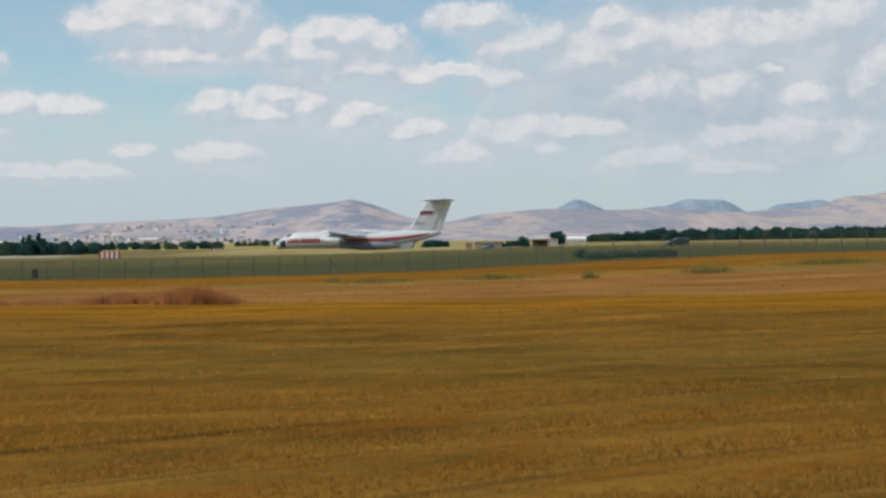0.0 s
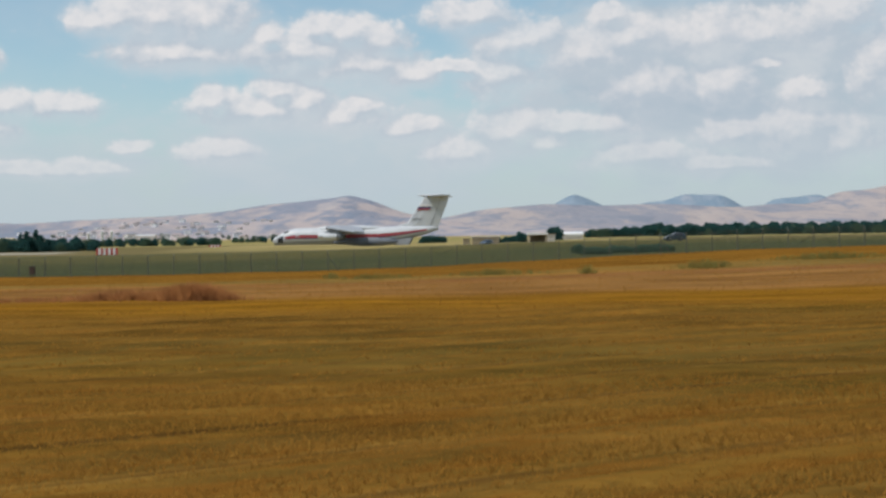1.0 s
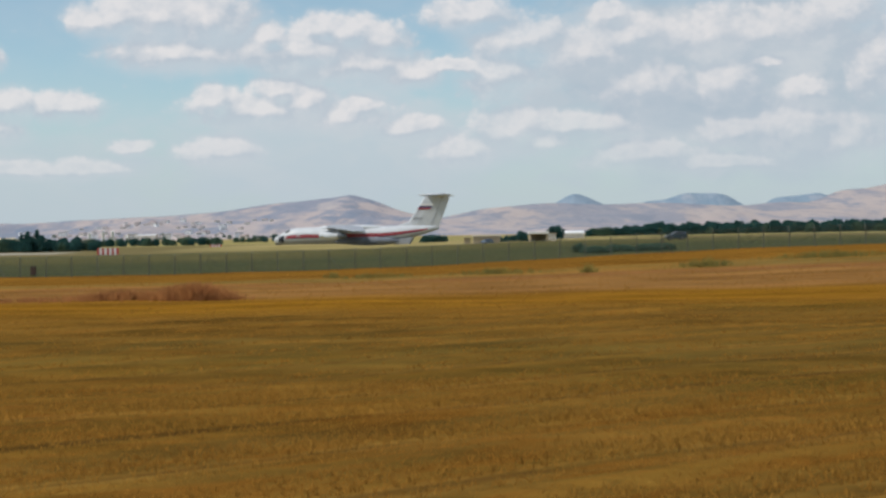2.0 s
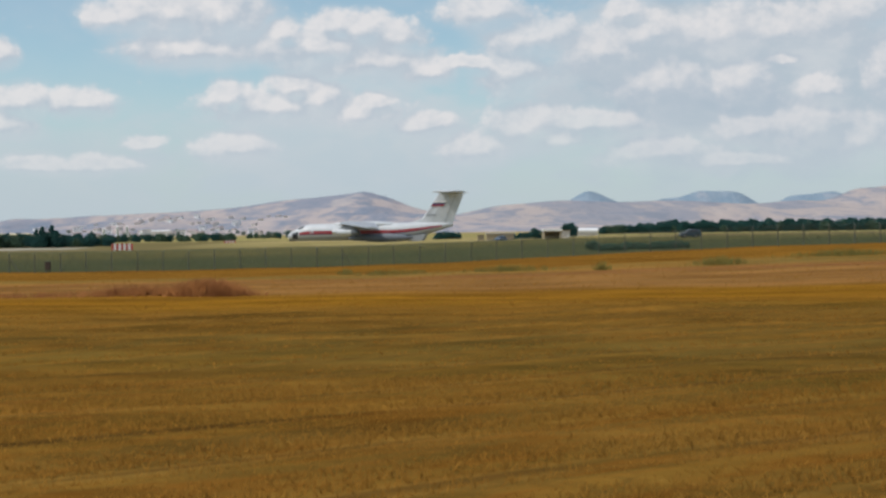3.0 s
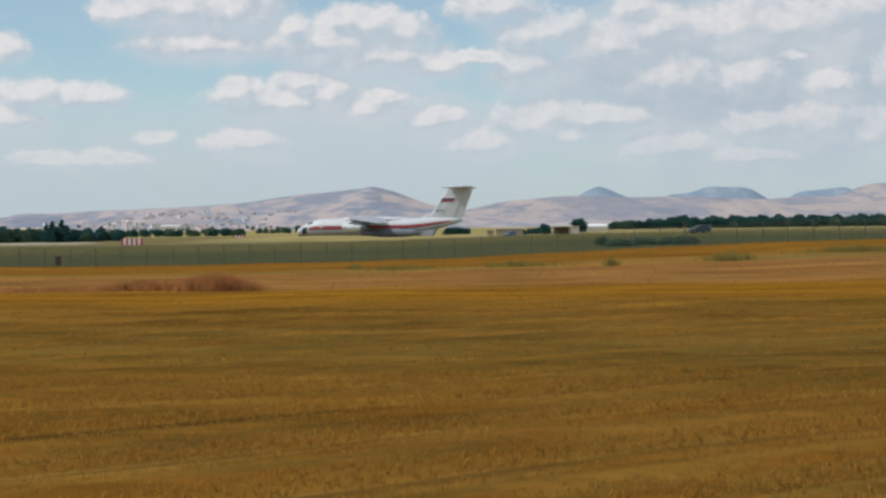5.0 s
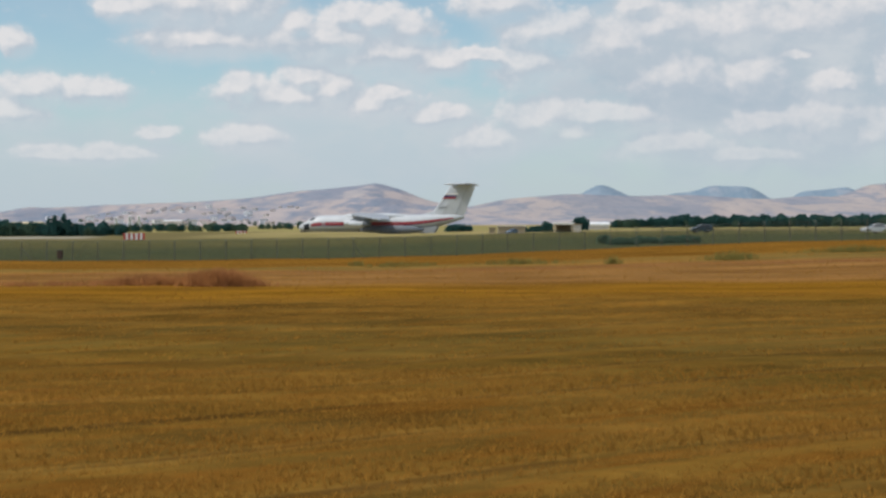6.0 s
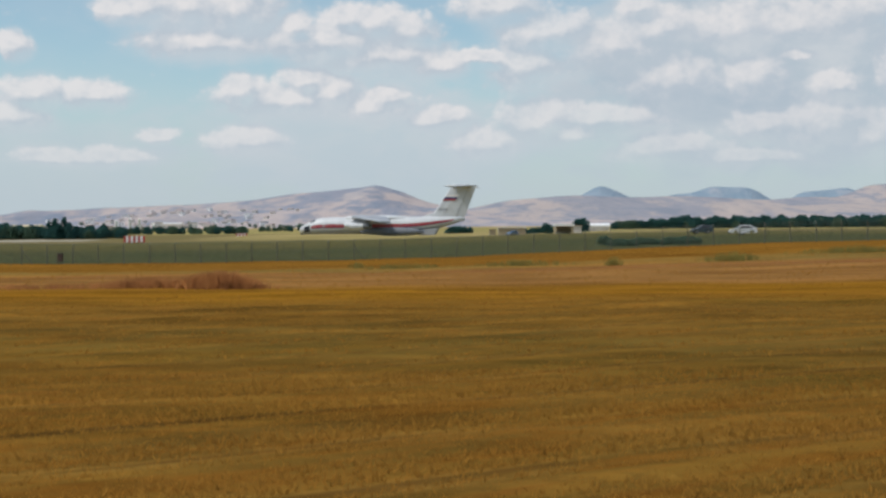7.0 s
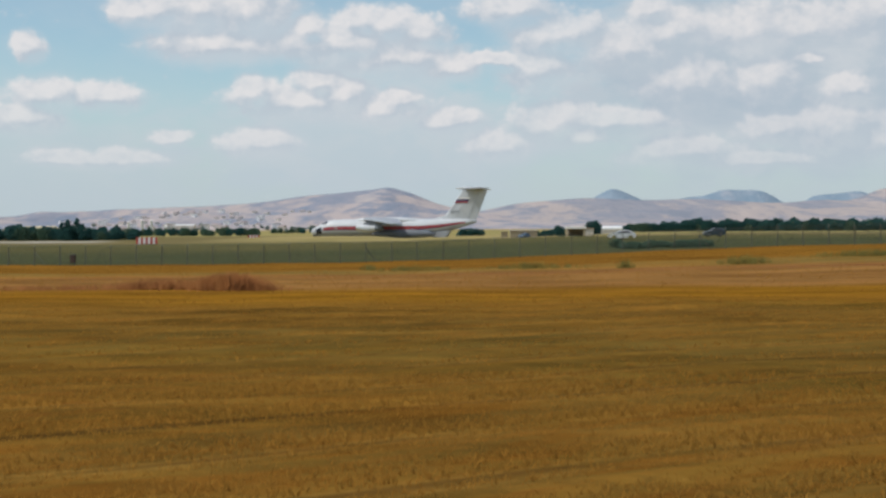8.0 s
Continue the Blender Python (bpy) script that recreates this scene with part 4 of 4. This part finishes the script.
def make_tree(label, lobes, trunk_h, trunk_r, mat, seed, count=1100, size=.28, group="", category="tree", name="tree"):
    tree = new(name)
    tagged(tree, label, category, group)
    r = random.Random(seed)
    bm = bmesh.new()
    rod(bm, (0, 0, -.3), (0.05, 0, trunk_h * .5), trunk_r, trunk_r * .75, 8)
    rod(bm, (0.05, 0, trunk_h * .5), (0, .05, trunk_h), trunk_r * .75, trunk_r * .35, 8)
    trunk = part("trunk", bm, M_BARK, tree)
    for x, y, z, w, h in lobes[:6]:
        part("limb", rod(bmesh.new(), (0, 0, min(trunk_h * .6, z * .6)), (x * .8, y * .8, z), trunk_r * .35, trunk_r * .1, 6), M_BARK, trunk)
    part("crown", leaf_mesh("crown", lobes, count, size, mat, seed), mat, tree)
    return tree


def lobes_for(seed, w, h, n, low=.25, pointed=0.0):
    r = random.Random(seed)
    out = []
    for i in range(n):
        t = (i + .5) / n
        z = h * (low + (1 - low) * t * .92)
        spread = w * (1 - pointed * t) * (.55 + .45 * math.sin(math.pi * min(1, .25 + t * .75)))
        a = r.uniform(0, 6.28)
        k = r.uniform(.1, .6)
        s = spread * r.uniform(.4, .62)
        out.append((math.cos(a) * spread * k, math.sin(a) * spread * k, z, s, s * r.uniform(.6, .9)))
    return out


PINE = make_tree("tall dark green conifer in a clump of trees", lobes_for(1, 2.7, 6.8, 20, .05, .55), 5.5, .2, M_LEAF, 11, 2600, .28)
OAK = make_tree("dark green broad-crowned tree in a windbreak", lobes_for(2, 3.6, 5.0, 16, .08), 3.0, .2, M_LEAF, 12, 2200, .3, "windbreak of trees")
ELM = make_tree("dark green rounded tree in a windbreak", lobes_for(3, 3.3, 4.4, 15, .08), 2.6, .18, M_LEAF, 13, 2000, .28, "windbreak of trees")
SOFT = make_tree("grey-green low tree in a hedgerow", lobes_for(4, 3.3, 3.6, 13, .06), 2.2, .14, M_LEAF_SOFT, 14, 1200, .28, "hedgerow trees")
BUSH = make_tree("dense dark green shrub in airfield grass", lobes_for(5, 2.0, 2.3, 12, .02), 1.0, .08, M_LEAF, 15, 900, .2, "airfield shrubs", "shrub", "shrub")
HEDGE = make_tree("low green shrub behind the wire fence", lobes_for(6, 2.4, 2.0, 12, .02), .8, .06, M_LEAF_SOFT, 16, 1000, .2, "shrubs along the fence", "shrub", "shrub")
TOWN_TREE = make_tree("small tree among far houses, leaves paled grey-green for haze", lobes_for(7, 3.4, 4.4, 13, .06), 2.4, .16, M_LEAF_HAZED, 17, 700, .45, "trees of the far town")
FIRST = set()


def plant(proto, x, y, scale=1.0, label="", group=""):
    m = pose(x, y, height(x, y) - .02, 0, 0, rng.uniform(0, 360)) @ Matrix.Scale(scale, 4)
    if proto.name not in FIRST:
        FIRST.add(proto.name)
        proto.matrix_world = m
        thing = proto
    else:
        thing = copy_thing(proto, m)
    return tagged(thing, label, group=group)


for i in range(55):
    y = rng.uniform(1350, 1850)
    x = y * rng.uniform(-.30, -.06)
    tree = plant(TOWN_TREE, x, y, rng.uniform(.6, 1.1))
    tree.location.z = lay(y)(x) - .1
# clump and hedgerow in the far corner of the airfield
for x, y, s in ((-120.6, 410, .85), (-118.2, 408, 1.15), (-116.2, 411, 1.22), (-114.2, 409, .92)):
    plant(PINE, x, y, s)
for i in range(48):
    x = -160 + i * 1.26 + rng.uniform(-.6, .6)
    plant(rng.choice((OAK, ELM, SOFT)), x, rng.uniform(411, 421), rng.uniform(.82, 1.12) * (1 if i < 34 else .8))
for i in range(22):
    x = -150 + i * 2.8 + rng.uniform(-.8, .8)
    plant(rng.choice((ELM, SOFT)), x, rng.uniform(600, 620), rng.uniform(.65, .95))
for i in range(34):
    x = -158 + i * 3.0 + rng.uniform(-1.5, 1.5)
    plant(SOFT if rng.random() < .75 else ELM, x, rng.uniform(680, 740), rng.uniform(.4, .75))
# windbreak that runs away across the far side of the field
for i in range(84):
    x = 78 + i * 2.25 + rng.uniform(-1, 1)
    plant(rng.choice((OAK, ELM, OAK, ELM, SOFT)), x, 655 + rng.uniform(-5, 5), rng.uniform(.8, 1.12) * (1 + .3 * min(1, i / 78)))
for i in range(48):
    x = 100 + i * 3.8 + rng.uniform(-1.5, 1.5)
    plant(rng.choice((OAK, ELM)), x, 672 + rng.uniform(-6, 6), rng.uniform(1.05, 1.35))
# shrubs behind the jet's tail and round the sheds
for x, y, s in ((-.2, 450, .95), (1.6, 452, 1.1), (3.4, 449, 1.05), (5.0, 451, 1.0), (6.6, 450, .9)):
    plant(BUSH, x, y, s)
for x, y, s in ((22.4, 400, .75), (23.9, 401, .8), (25.3, 400, .8), (26.6, 401, .85)):
    plant(BUSH, x, y, s)
plant(ELM, 28.5, 396, .78, "small round dark tree beside a shelter", "trees by the sheds")
plant(PINE, 39.6, 428, .7, "dark bushy tree behind the sheds", "trees by the sheds")
plant(OAK, 41.4, 430, .9, "dark bushy tree behind the sheds", "trees by the sheds")
plant(ELM, 45.2, 470, .95, "dark tree beside a white barn", "trees by the sheds")
for i in range(64):
    plant(HEDGE, 20.2 + i * .17 + rng.uniform(-.4, .4), 173 + rng.uniform(-6, 6), rng.uniform(.42, .7), "low dark green shrub behind the wire fence")


def make_cabinet():
    cabinet = new("junction_box")
    tagged(cabinet, "small rusty brown junction box beside the fence", "box")
    part("body", box(bmesh.new(), (-.3, -.2, .35), (.3, .2, 1.25), .03), M_RUST, cabinet)
    part("door", box(bmesh.new(), (-.25, -.235, .42), (.25, -.204, 1.18), .01), M_RUST, cabinet)
    part("hood", box(bmesh.new(), (-.36, -.28, 1.254), (.36, .26, 1.31), .01), M_POST, cabinet)
    for x in (-.22, .22):
        part("leg", box(bmesh.new(), (x - .04, -.1, -.15), (x + .04, .1, .348)), M_POST, cabinet)
    cabinet.matrix_world = pose(-45.4, 158.6, height(-45.4, 158.6))


make_cabinet()


# ---- straw, weeds ----
def blades(name, spots, tall, wide, lean, mat, seed, per=4, label="", category="grass"):
    """Tufts of thin tapering blades at the spots."""
    r = np.random.RandomState(seed)
    spots = np.repeat(np.asarray(spots, float), per, axis=0)
    k = len(spots)
    x, y = spots[:, 0] + r.normal(0, wide * 2, k), spots[:, 1] + r.normal(0, wide * 2, k)
    z = land(x, y)
    a = r.uniform(0, 2 * np.pi, k)
    h = tall * spots[:, 2] * r.uniform(.6, 1.25, k)
    w = wide * r.uniform(.7, 1.3, k)
    base = np.stack([x, y, z - .03], -1)
    side = np.stack([np.cos(a) * w, np.sin(a) * w, np.zeros(k)], -1)
    tip = base + np.stack([r.normal(0, lean, k) * h, r.normal(0, lean, k) * h, h], -1)
    verts = np.stack([base - side, base + side, tip + side * .35, tip - side * .35], 1).reshape(-1, 3)
    faces = np.arange(k * 4).reshape(-1, 4)
    ob = new(name, raw_mesh(name, verts, faces, mat))
    return tagged(ob, label, category, kind="stuff")


def scatter(seed, count, near, far, half=24.0):
    """Spots spread evenly over a fan of ground ahead of the camera."""
    r = np.random.RandomState(seed)
    d = np.sqrt(r.uniform(near ** 2, far ** 2, count))
    a = np.radians(r.uniform(-half, half, count))
    return d * np.sin(a), d * np.cos(a), r


def make_stubble():
    for name, seed, count, near, far, tall, wide in (("stubble", 21, 24000, 13, 34, .11, .010), ("stubble", 22, 16000, 34, 74, .08, .014)):
        x, y, r = scatter(seed, count, near, far)
        over = y * ROWS[0] - x * ROWS[1]
        track = np.abs((over / 3.7 - .04) % 1.0 - .5)
        keep = (r.uniform(size=count) < .2 + .8 * smooth01(track, .04, .14))
        h = .55 + .7 * r.uniform(size=count)
        blades(name, np.stack([x, y, h], -1)[keep], tall, wide, .5, M_STRAW, seed, 3, "short golden-brown cut straw stubble")


make_stubble()


def clump(seed, count, cx, cy, rx, ry):
    r = np.random.RandomState(seed)
    u, v = r.normal(size=(2, count)) * .45
    fall = np.clip(1.15 - np.hypot(u, v) * .6, .25, 1.2)
    return np.stack([cx + u * rx, cy + v * ry, fall], -1)


spots = np.concatenate([clump(31, 850, -13.9, 81.5, 2.6, 1.6) * (1, 1, 1.05), clump(32, 480, -17.8, 82, 4.5, 1.5) * (1, 1, .68), clump(33, 150, -25, 83, 6, 1.5) * (1, 1, .35)])
blades("dry_weeds", spots, .85, .02, .4, M_WEED, 34, 5, "thicket of tall reddish-brown dry weeds in the field", "weeds")
for k, (x, y, rx, ry, tall, n) in enumerate(((-8.4, 124, 1.0, 1.0, .5, 90), (-4.0, 121, 3.5, 1.2, .45, 200), (6.2, 118, 4.5, 1.2, .55, 260), (13.4, 112, .8, .6, .7, 80),
                                             (24, 116, 2.6, 1.2, .7, 240), (37, 124, 6, 1.4, .6, 420), (47, 126, 6, 1.4, .6, 300))):
    blades("green_weeds", clump(40 + k, n // 2, x, y, rx, ry), tall, .02, .35, M_GREEN_WEED, 50 + k, 5, "patch of green weeds in dry grass", "weeds")
x, y, r = scatter(61, 12000, 76, 158, 23)
blades("dry_grass", np.stack([x, y, r.uniform(.5, 1.2, len(x))], -1), 0.11, .02, .6, M_STRAW, 62, 3, "thin dry golden grass before the fence")
x, y, r = scatter(63, 4000, 161, 300, 23)
blades("airfield_grass", np.stack([x, y, r.uniform(.5, 1.3, len(x))], -1), .20, .035, .4, M_OLIVE, 64, 3, "olive grass inside the airfield")


# ---- what moves ----
def motions():
    rows, xs = [], []
    for i in range(0, frame(8.0)):
        t = i / FPS
        x = 26.6 + 22.1 * (8.0 - t)
        xs.append((t, x))
    walk(WHITE_CAR, [(t, pose(x, 227, height(x, 227), 0, 0, 180)) for t, x in xs[::3]])
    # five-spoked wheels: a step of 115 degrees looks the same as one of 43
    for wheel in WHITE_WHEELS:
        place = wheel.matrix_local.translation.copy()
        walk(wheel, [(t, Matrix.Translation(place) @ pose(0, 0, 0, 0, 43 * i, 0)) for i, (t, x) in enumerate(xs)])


motions()
